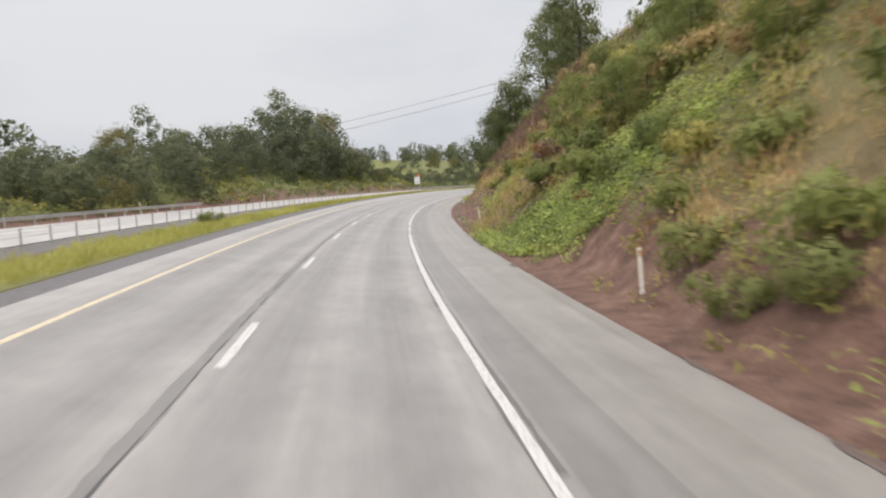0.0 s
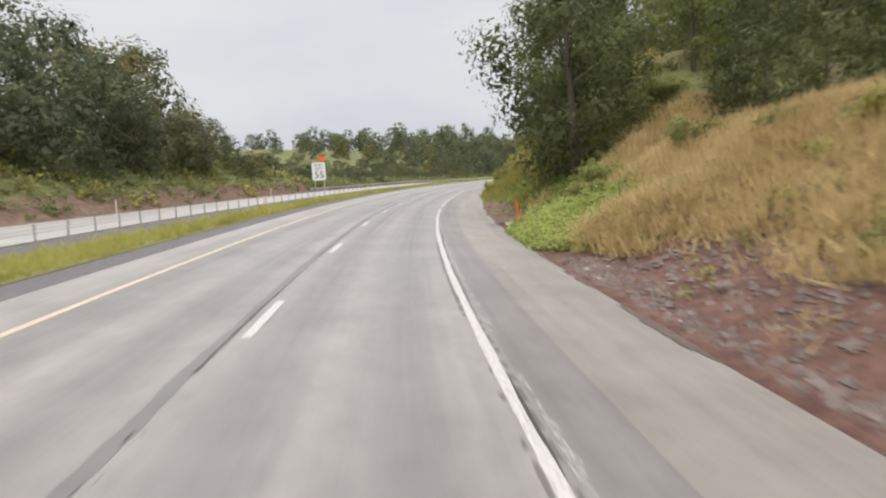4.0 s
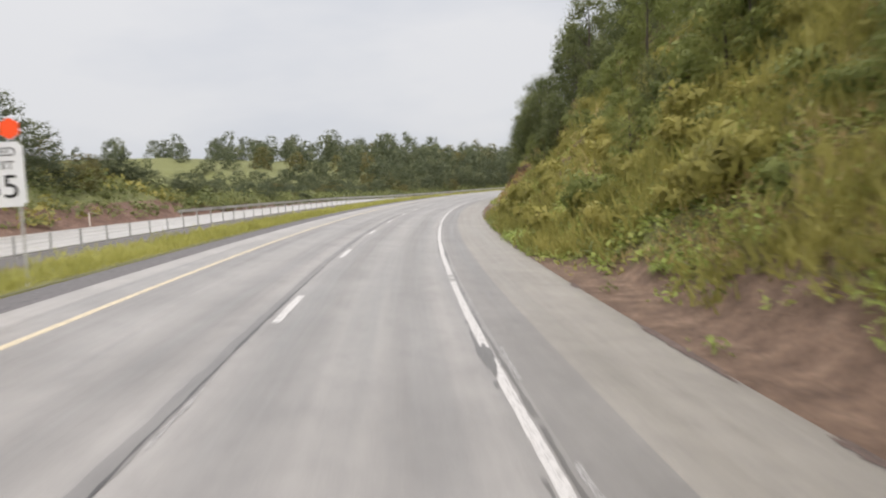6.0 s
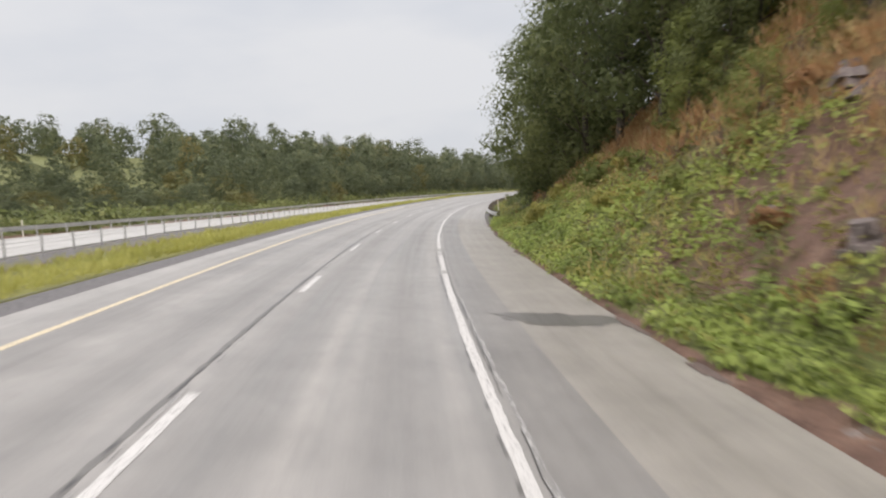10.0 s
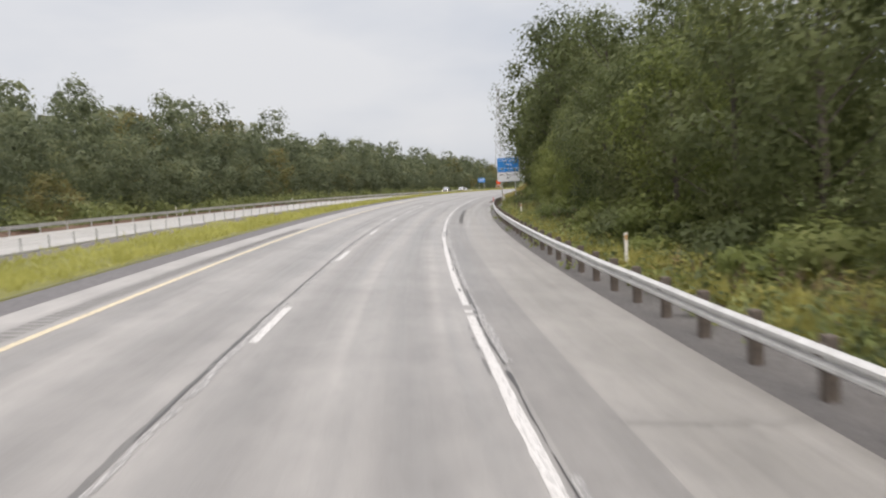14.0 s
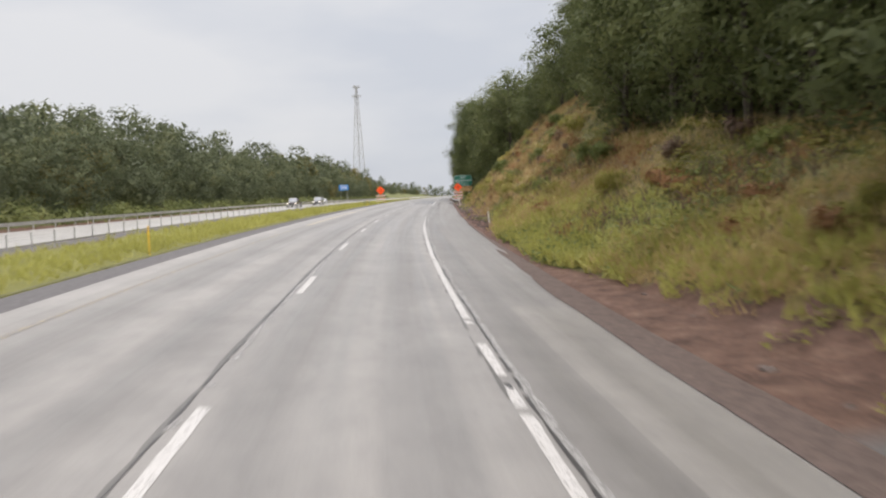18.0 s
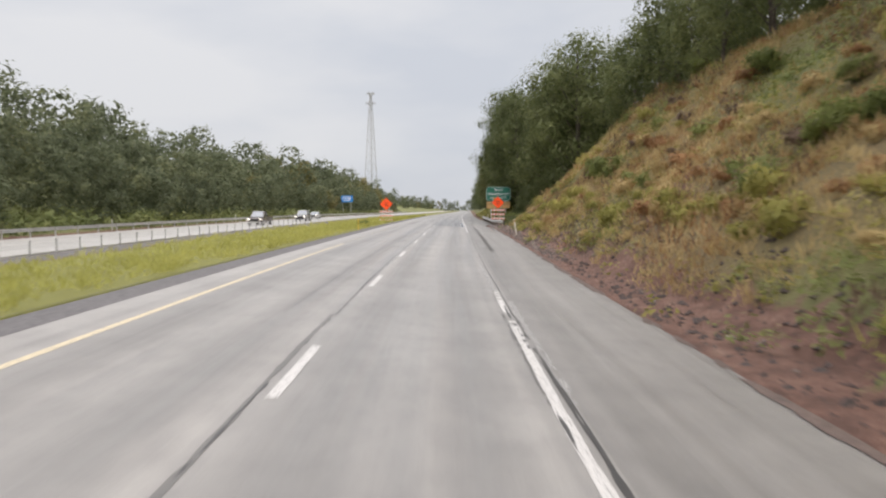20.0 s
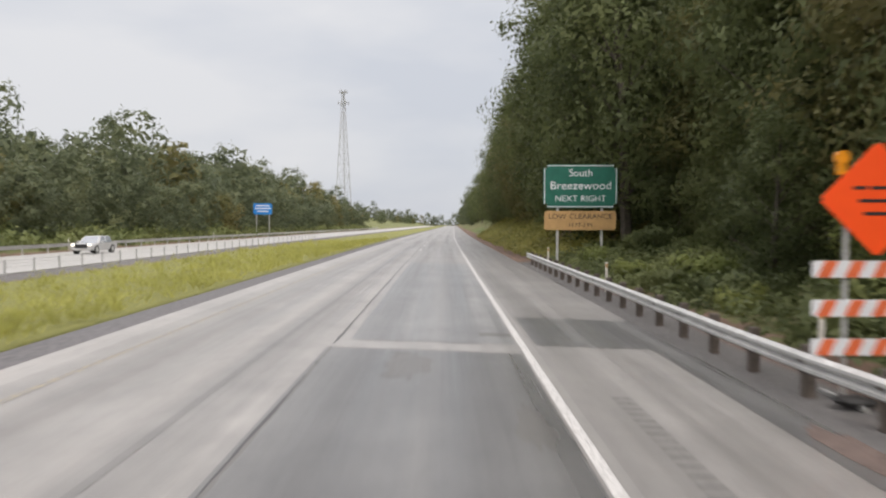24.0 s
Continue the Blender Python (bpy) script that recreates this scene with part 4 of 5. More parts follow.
mounds("tall_weeds", 4500, 143, 212, 3.7, 13, .6, 22, .22, M_OLIVE, 51, lambda s, d, r: grows(s, d, r, 0) & (wob(s + 9, d, .5) > -.25) & (r.random(len(s)) < np.clip((207 - s) / 9, .25, 1)), "dense tall yellow-green weeds on the slope", "weeds", 1.1, .14)
mounds("tall_growth", 1500, 143, 206, 3.6, 9, .45, 28, .09, M_LUSH, 58, lambda s, d, r: grows(s, d, r, 0) & (wob(s + 9, d, .5) < .1), "clumps of bright green leafy growth on the slope", "weeds", 1.2)
mounds("dry_brush", 30000, -10, 560, 4.0, cut_top, .5, 20, .14, M_DRY, 44, lambda s, d, r: grows(s, d, r, .03) & (green(s, d) + r.normal(0, .1, len(s)) < .45) & (r.random(len(s)) < np.interp(s, (200, 210, 250, 262), (1, .5, .5, 1))), "tawny dry grass and brush on the cut slope", "brush", 1.0, .12)
mounds("golden_grass", 5200, 97, 140, 5.0, 17, .45, 24, .24, M_DRY, 54, lambda s, d, r: grows(s, d, r, 0) & (green(s, d) + r.normal(0, .1, len(s)) < .6), "long golden grass on the bench above the soil", "grass", 1.0, .1)
mounds("rusty_brush", 16000, 14, 556, 5.0, cut_top, .5, 20, .13, M_RUST, 60, lambda s, d, r: grows(s, d, r, 0) & (wob(s * .8 + 17, d * 1.3, .45) > np.interp(s, (200, 206, 250, 256, 460, 475), (.25, -.1, -.1, .25, .25, -.15))) & ((s < 122) | ((s > 203) & (s < 292)) | (s > 440)), "rusty brown brush in patches on the cut slope", "brush", .9, .13)
mounds("slope_grass", 1700, 428, 476, 3.9, 8.5, .35, 20, .17, M_GRASS, 62, lambda s, d, r: grows(s, d, r, 0) & (r.random(len(s)) < np.clip((9 - d) / 3, 0, 1)), "yellow-green grass on the lower slope", "grass", 1.0, .14)
mounds("lush_slope", 1200, 246, 294, 3.6, 8.2, .42, 22, .09, M_LUSH, 63, lambda s, d, r: grows(s, d, r, 0) & (wob(s, d, .5) > -.3), "bright green weeds on the foot of the slope", "weeds", 1.1)
mounds("rail_grass", 1300, 296, 414, 5.0, 7.4, .3, 18, .16, M_OLIVE, 61, any_, "pale grass behind the guard rail", "grass", 1.5, .14)
mounds("dark_brush", 3000, 58, 93, 7.8, 14, .7, 20, .2, M_BROWN, 64, lambda s, d, r: r.random(len(s)) < np.clip((d - 7) / 2.5, 0, 1) * np.clip((94 - s) / 6, 0, 1), "dark brown tangle of dead brush high on the slope", "brush", 1.0, .11)
mounds("rusty_growth", 1300, 240, 296, 8.0, 13.5, .55, 18, .18, M_RUST, 65, any_, "rusty dry growth on the upper slope", "brush", 1.0, .13)
mounds("dead_brush", 9000, 40, 560, 5.5, cut_top, .6, 15, .17, M_BROWN, 45, lambda s, d, r: grows(s, d, r, 0) & ((wob(s + 40, d, .3) > np.interp(s, (200, 206, 250, 256, 460, 475), (.3, .0, .0, .3, .3, -.05))) | (s < 92) & (d > 9)), "brown dead brush patches on the cut slope", "brush", .8, .12)
mounds("verge_weeds", 5200, 296, 425, 5.0, 13, .45, 15, .11, M_LEAF, 46, any_, "green undergrowth between the guard rail and the wood", "weeds", 1.0)
mounds("verge_weeds", 2600, 556, 606, 5.4, 14, .6, 16, .125, M_LEAF, 47, any_, "dark undergrowth below the wood behind the signs", "weeds", .8)
mounds("slope_growth", 5200, 604, 700, 4.6, 13, .6, 14, .15, M_OLIVE, 55, any_, "olive growth on the bank beyond the guard rail", "weeds", .9)
mounds("far_growth", 3400, -20, 300, lambda s: far_near(s) - 13.6, lambda s: far_near(s) - 40, 1.0, 14, .28, M_OLIVE, 59, lambda s, d, r: (s < 262) & (wob(s, d, .2) > 0), "dull olive growth on the hillside across the highway", "brush", 1.0)
mounds("far_brush", 5200, -20, 300, lambda s: far_near(s) - 13.6, lambda s: far_near(s) - 40, .95, 14, .24, M_BRUSH_FAR, 48, lambda s, d, r: (s < 262) | (d > far_near(s) - 24), "rough green brush on the hillside across the highway", "brush", 1.0)
mounds("far_brush", 4600, 225, 880, lambda s: far_near(s) - 13.4, lambda s: far_near(s) - 21, 1.4, 14, .3, M_BRUSH_FAR, 49, any_, "low growth along the foot of the distant wood", "brush", 1.0)
mounds("median_grass", 13000, -10, 660, -9.75, lambda s: far_near(s) + 2.8, .3, 14, .115, M_GRASS, 50, any_, "rank yellow-green grass on the median", "grass", 1.3, .16)

for k in range(12):
    plant(NEAR, 3, random.uniform(10, 40), random.uniform(8.5, 13.5), random.uniform(.24, .4), "bushy light green sapling on the cut slope", "tree", "young trees on the slope")


def thicket(name, material, label, seed, beds):
    """Bushes too many to count, joined; beds: from s, to s, count, from d, to d, smallest, largest."""
    forms, out = [], []
    for k in range(4):
        rng, cen, rr = bush_form(seed + k, 1.15)
        forms.append(leaves(rng, cen, rr, 150, .105))
    rng = np.random.default_rng(seed)
    for a, b, n, lo, hi, k0, k1 in beds:
        for k in range(n):
            s, d, z, an = rng.uniform(a, b), rng.uniform(lo, hi), rng.uniform(k0, k1), rng.uniform(0, 6.28)
            c, sn = math.cos(an) * z, math.sin(an) * z
            q = forms[k % 4] @ np.array([[c, sn, 0], [-sn, c, 0], [0, 0, z * rng.uniform(.8, 1.3)]])
            q[:, :3] += np.array(gz(s, d)) - np.array([0, 0, .1])
            out.append(q)
    return tagged(link(name, quads(name, np.concatenate(out), material, per=3)), label, "bushes", kind="stuff")


thicket("olive_bushes", M_OLIVE, "yellow-green bushy growth on the cut slope", 700, ((146, 206, 64, 4.8, 14, .6, 1.25), (98, 121, 26, 6.6, 16, .4, .85), (206, 256, 16, 6.2, 13, .35, .8), (256, 292, 12, 5.5, 12, .5, .9), (10, 96, 26, 6.2, 14, .4, .95), (428, 470, 12, 6.2, 11, .4, .8), (470, 550, 30, 6.6, 16, .4, .9), (474, 550, 34, 5.7, 8.5, .45, .9), (206, 246, 16, 5.4, 7.5, .25, .5)))
thicket("rusty_bushes", M_RUST, "rusty brown dry bushes on the cut slope", 710, ((98, 120, 24, 7, 16, .35, .7), (206, 256, 20, 6.4, 13, .35, .8), (256, 292, 12, 6.5, 12, .4, .8), (20, 96, 22, 6.6, 14, .4, .85), (428, 470, 10, 6.2, 11, .4, .8), (470, 550, 34, 6.8, 16, .4, .85), (206, 246, 18, 5.2, 7.5, .22, .45)))
thicket("tan_bushes", M_DRY, "tan dry bushy growth leaning over the bare soil", 750, ((470, 552, 84, 5.8, 13, .28, .62), (206, 292, 24, 6, 12, .35, .7), (20, 92, 24, 7, 14, .4, .9)))
thicket("dead_bushes", M_BROWN, "dead brown bushes on the cut slope", 720, ((206, 256, 14, 6.4, 13, .35, .75), (30, 96, 16, 7, 14, .4, .9), (428, 550, 32, 6.6, 15, .35, .75)))
thicket("light_bushes", M_LEAF_LIGHT, "light green bushes rooted on the cut slope", 730, ((99, 124, 24, 6.2, 13, .35, .8), (146, 206, 26, 5, 14, .6, 1.1), (206, 292, 10, 6.5, 12, .4, .8), (2, 60, 22, 6, 13, .5, 1.1), (470, 550, 8, 7, 15, .5, .9)))
thicket("dark_bushes", M_LEAF, "dark green bushes behind the guard rail", 740, ((300, 402, 60, 6.4, 8.8, .6, 1.15), (556, 604, 22, 6.6, 11, .7, 1.2)))
for k in range(24):
    a, b = random.choice(((150, 205), (150, 205), (248, 288)))
    s = random.uniform(a, b)
    plant(PROTO, random.choice((3, 5, 2)), s, random.uniform(7.5, 13), random.uniform(.25, .42), "young leafy tree rooted on the cut slope", "tree", "young trees on the slope")
for k in range(190):
    s = random.choice((random.uniform(30, 296), random.uniform(-5, 296), random.uniform(296, 420), random.uniform(420, 640)))
    if 103 < s < 127:
        continue
    top_d = min(crest(s), 19)
    d = 7.0 + (top_d - 7.0) * random.random() ** .8 if top_d > 8.5 else random.uniform(6.5, 9)
    plant(BUSH, random.randrange(4), s, d, random.uniform(.5, 1.0), "ragged green shrub rooted on the slope", "shrub", "shrubs on the slope", .1)


# ---------- road wear ----------
def flake(name, s0, s1, d0, d1, h, material, label, seed):
    """A flat irregular patch on the paving."""
    rng = np.random.default_rng(seed)
    n = 44
    a = np.linspace(0, 6.283, n, endpoint=False)
    r = 1 + .14 * np.sin(a * 3 + rng.random() * 6) + .1 * np.sin(a * 7 + rng.random() * 6) + rng.normal(0, .1, n)
    ss, dd = (s0 + s1) / 2 + (s1 - s0) / 2 * np.cos(a) * r, (d0 + d1) / 2 + (d1 - d0) / 2 * np.sin(a) * r
    co = rd(ss, dd, h)
    me = bpy.data.meshes.new(name)
    me.from_pydata(co.tolist(), [], [tuple(range(n))])
    lay = me.uv_layers.new(name="UVMap")
    for k in range(n):
        lay.data[k].uv = (dd[k], ss[k])
    return link(name, me, road, material, label)


M_PATCH_WET = paving("wet_patch_asphalt", (0.19, 0.19, 0.188), 0.4, 0.34, tracks=True)
M_PALESTRIP = paving("pale_concrete", (0.28, 0.272, 0.262), 0.5, 0.3)
sweep("tar_seam", 480, 640, 2, [(-4.91, .003), (-5.03, .003)], M_SEAM, road, label="dark sealed seam in the passing lane")
sweep("patch", 550, 569.4, 1, [(-.12, .003), (-3.95, .003)], M_PATCH, road, label="dark resurfaced patch across the lane")
sweep("patch", 569.5, 570.3, .5, [(-.9, .0035), (-3.95, .0035)], M_PALESTRIP, road, label="pale strip of bare concrete between two patches")
sweep("patch", 570.5, 600, 1, [(-.12, .003), (-3.6, .003)], M_PATCH_WET, road, label="wet resurfaced patch across the lane")
sweep("patch", 571.5, 572, .5, [(-.12, .0045), (-.85, .0045)], M_TAR, road, label="dark sawn joint by the edge line")
sweep("patch", 570.5, 575, 1, [(3.4, .004), (.3, .004)], M_PATCH, road, label="dark asphalt patch across the shoulder")
sweep("patch", 540, 570.5, 1, [(3.42, .0035), (2.75, .0035)], M_PATCH, road, label="darker outer edge of the shoulder")
sweep("patch", 588, 620, 1, [(3.4, .004), (.3, .004)], M_BAND, road, label="darker resurfaced shoulder")
for k in range(7):
    flake("paint_mark", 567.2 + .35 * (k % 3), 567.4 + .35 * (k % 3), 1.25 + .14 * k, 1.33 + .14 * k, .006, M_OLDWHITE, "scrawl of pale marking paint", 70 + k)
for k, (a, b, c, d) in enumerate(((250.3, 251.7, .8, 3.5), (566.8, 569.2, -2.7, -1.9), (563.3, 565.3, -.75, -.3), (40.2, 41, -.1, .15), (42.3, 42.9, -.12, .06),
                                  (153.3, 155.2, -.2, .05), (519, 520.5, .05, .25), (545.6, 548, -.2, -.13), (545.8, 548.2, -.05, .0), (546, 549.6, .22, .3), (548.2, 548.6, -.3, .05), (411, 415, 2.5, 3.6), (88, 89.5, 2.6, 3.3), (135.5, 137.5, 2.6, 3.6))):
    flake("stain", a, b, c, d, .0065, M_TAR, "dark stain on the paving", k)
# tar and broken paint along the edge line
for k in range(44):
    s = random.choice((random.uniform(330, 480), random.uniform(500, 552), random.uniform(0, 300)))
    ln, w, dd = random.uniform(.4, 4.5), random.uniform(.015, .035), random.choice((-.1, .08, .12, .16))
    flake("tar_fleck", s, s + ln, dd - w, dd + w, .0062, M_TAR if k % 3 else M_TARDARK, "dark tar where the paint has broken away", 300 + k)

M_SOIL = plain("spilt_soil", (.115, .082, .07), .9, 0, .4, 5, (.2, .16, .14))
for k, (a, b, w) in enumerate(((550, 556, .45), (552.5, 561, .75), (557, 565, .5), (545, 551, .25), (421, 450, .8), (436, 470, .2))):
    o = flake("soil_spill", a, b, 3.42 - w, 3.75, .0085, M_SOIL, "dark soil spread over the edge of the shoulder", 90 + k)
    o.parent = shoulder_old
for k in range(110):
    s = random.choice((random.uniform(0, 296), random.uniform(0, 296), random.uniform(420, 548), random.uniform(420, 548)))
    w, ln = random.uniform(.05, .22), random.uniform(.8, 4.5)
    o = flake("soil_spill", s, s + ln, 3.42 - w, 3.6, .009, M_SOIL, "reddish soil washed onto the shoulder", 100 + k)
    o.parent = shoulder if s < 300 else shoulder_old


def crack(pts, w, seed):
    """A thin jagged crack through (s, d) points."""
    rng = np.random.default_rng(seed)
    ps = []
    for (a, b), (c, d) in zip(pts[:-1], pts[1:]):
        for t in np.linspace(0, 1, 9)[:-1]:
            ps.append((a + (c - a) * t + rng.normal(0, .05), b + (d - b) * t + rng.normal(0, .012)))
    ps.append(pts[-1])
    ps = np.array(ps)
    along = abs(pts[-1][0] - pts[0][0]) > abs(pts[-1][1] - pts[0][1])
    off = np.array([0, w / 2]) if along else np.array([w / 2, 0])
    q = []
    for a, b in zip(ps[:-1], ps[1:]):
        q.append([rd(*(a - off), .0075), rd(*(b - off), .0075), rd(*(b + off), .0075), rd(*(a + off), .0075)])
    return link("crack", quads("crack", np.array(q), M_TARDARK), road, None, "dark crack in the paving")


for k in range(30):
    s = random.uniform(2, 600)
    if k % 2:
        crack([(s, random.uniform(.9, 1.4)), (s + random.uniform(-.3, .3), 2.2), (s + random.uniform(-.4, .4), 3.4)], random.uniform(.012, .025), k)
    else:
        d = random.choice((.15, .15, 1.15, 1.15)) if s > 480 else .15
        crack([(s, d), (s + random.uniform(2, 4), d + random.uniform(-.05, .05)), (s + random.uniform(5, 9), d)], random.uniform(.012, .028), k)


def rumble(s0, s1, d0, d1):
    ss = np.arange(s0, s1, .3)
    q = np.stack([rd(ss, d1, .0055), rd(ss, d0, .0055), rd(ss + .12, d0, .0055), rd(ss + .12, d1, .0055)], 1)
    me = quads("rumble_strip", q, M_GROOVE)
    return link("rumble_strip", me, road, None, "row of dark milled grooves")


for a, b in ((376, 398), (505, 566)):
    rumble(a, b, .84, 1.14)
for a, b in ((330, 366),):
    rumble(a, b, -7.75, -7.35)


# ---------- signs ----------
def word(text, size):
    cu = bpy.data.curves.new("lettering", "FONT")
    cu.body, cu.size, cu.align_x, cu.align_y, cu.extrude = text, size, "LEFT", "CENTER", .002
    tmp = bpy.data.objects.new("lettering", cu)
    scene.collection.objects.link(tmp)
    dg = bpy.context.evaluated_depsgraph_get()
    me = bpy.data.meshes.new_from_object(tmp.evaluated_get(dg))
    bpy.data.objects.remove(tmp)
    return me


def letters(text, size, material, parent, x, y, z, wide=1.0):
    """A line of raised lettering, word by word, centred at x, z on the face y."""
    mes = [word(t, size) for t in text.split()]
    ws_ = [max(v.co.x for v in m.vertices) for m in mes]
    gap = size * .34
    at_x = -(sum(ws_) + gap * (len(mes) - 1)) / 2
    for me, w in zip(mes, ws_):
        me.transform(Matrix.Translation((x, y, z)) @ Matrix.Rotation(radians(90), 4, "X") @ Matrix.Diagonal((wide, 1, 1, 1)) @ Matrix.Translation((at_x, 0, 0)))
        me.materials.clear()
        link("lettering", me, parent, material)
        at_x += w + gap


def plate(name, w, h, x, y, z, material, parent, t=.012, label="", r=.06):
    """A sign plate with rounded corners, centred."""
    bm = bmesh.new()
    box(bm, -w / 2, w / 2, -t / 2, t / 2, -h / 2, h / 2)
    es = [e for e in bm.edges if abs((e.verts[0].co - e.verts[1].co).normalized().y) > .9]
    bmesh.ops.bevel(bm, geom=es, offset=r, segments=4, affect="EDGES")
    bmesh.ops.translate(bm, verts=bm.verts, vec=(x, y, z))
    return part(name, bm, material, parent, label)


def sign_at(name, s, d, lift=0.0):
    g = gz(s, d)
    return empty(name, (g.x, g.y, g.z + lift), -math.degrees(heading(s)))


def bars(parent, material, rows, y):
    """Unreadable writing as plain bars: (x, z, width, height)."""
    for x, z, w, h in rows:
        bm = box(bmesh.new(), x - w / 2, x + w / 2, y - .002, y + .002, z - h / 2, z + h / 2)
        part("writing_bar", bm, material, parent)


def posts(parent, xs, top, material, r=.045, y=.06, low=-.8):
    for x in xs:
        bm = box(bmesh.new(), x - r, x + r, y - r * .7, y + r * .7, low, top, .008)
        part("post", bm, material, parent)


def world_z(ob, s, d, h):
    """Height in the thing's own frame of a point h over the banked road plane."""
    return float(rd(s, d, h)[2]) - ob.location.z


# water supply sign
ws = sign_at("information_sign", 415.5, 5.4)
b0, b1 = world_z(ws, 415.5, 5.0, 2.85), world_z(ws, 415.5, 5.0, 5.68)
mid = b0 + (b1 - b0) * .4
plate("backing", 2.6, b1 - b0, 0, .01, (b0 + b1) / 2, M_SIGNW, ws, .02)
plate("blue_panel", 2.52, b1 - mid - .06, 0, -.008, (b1 + mid) / 2, M_SIGNBLUE, ws, .012, "blue reflective panel")
plate("white_panel", 2.52, mid - b0 - .06, 0, -.008, (b0 + mid) / 2, M_SIGNW, ws, .012, "white reflective panel")
bars(ws, M_SIGNBLUE, [(0, mid, 2.55, .02), (0, b0 + .02, 2.55, .018)], -.016)
for i, tx in enumerate(("WATER SUPPLY", "AREA", "NEXT 4½ MILES")):
    letters(tx, .31, M_SIGNW, ws, 0, -.017, b1 - .33 - i * .49, 1.0)
letters("SPILL RESPONSE", .29, M_SIGNDARK, ws, 0, -.017, mid - .34, 1.0)
bars(ws, M_SIGNDARK, [(-.16, mid - .7, .12, .19), (0, mid - .7, .04, .19), (.13, mid - .7, .04, .19)], -.017)
posts(ws, (-.8, .78), b1 - .2, M_STEEL, .05, .08)
tagged(ws, "blue and white water supply area sign on two steel posts", "road sign")

# exit sign with a clearance plaque
gs = sign_at("exit_sign", 599, 6.6)
g0, g1 = world_z(gs, 599, 6.6, 3.65), world_z(gs, 599, 6.6, 6.25)
plate("panel", 4.45, g1 - g0, 0, .006, (g0 + g1) / 2, M_SIGNGREEN, gs, .02, "green reflective panel", .24)
plate("border", 4.35, g1 - g0 - .1, 0, -.006, (g0 + g1) / 2, M_SIGNW, gs, .01, "white border line", .19)
plate("face", 4.25, g1 - g0 - .2, 0, -.01, (g0 + g1) / 2, M_SIGNGREEN, gs, .01, "green reflective face", .15)
letters("South", .62, M_SIGNW, gs, 0, -.018, g1 - .52, 1.0)
letters("Breezewood", .68, M_SIGNW, gs, 0, -.018, g1 - 1.28, 1.06)
letters("NEXT RIGHT", .5, M_SIGNW, gs, 0, -.018, g1 - 2.05, 1.05)
plate("clearance_plaque", 4.3, 1.15, 0, 0, g0 - .75, M_SIGNAMBER, gs, .02, "faded yellow clearance plaque", .08)
letters("LOW CLEARANCE", .44, M_SIGNDARK, gs, 0, -.012, g0 - .52, 1.05)
letters("14 FT-3 IN", .34, M_SIGNDARK, gs, 0, -.012, g0 - 1.02, .95)
posts(gs, (-1.35, 1.3), g1 - .3, M_STEEL, .07, .1)
tagged(gs, "green exit sign with yellow low clearance plaque on two posts", "road sign")

# speed limit sign in the median
sp = sign_at("speed_limit_sign", 161.7, -11.1)
z0, z1 = world_z(sp, 161.7, -11.1, 1.65), world_z(sp, 161.7, -11.1, 3.25)
plate("panel", 1.22, z1 - z0, 0, 0, (z0 + z1) / 2, M_SIGNW, sp, .012, "", .08)
letters("SPEED", .3, M_SIGNDARK, sp, 0, -.01, z1 - .25, 1.05)
letters("LIMIT", .3, M_SIGNDARK, sp, 0, -.01, z1 - .58, 1.05)
letters("55", .82, M_SIGNDARK, sp, 0, -.01, z0 + .47, 1.1)
posts(sp, (-.4, .42), z1 - .1, M_STEEL, .03, .04)
bm = bmesh.new()
bmesh.ops.create_cone(bm, cap_ends=True, segments=6, radius1=.27, radius2=.27, depth=.03, matrix=Matrix.Translation((.34, -.01, z1 + .32)) @ Matrix.Rotation(radians(90), 4, "X"))
part("orange_plate", bm, M_ORANGE, sp, "fluorescent orange warning plate")
tagged(sp, "white speed limit sign in the median with orange plate above", "road sign")


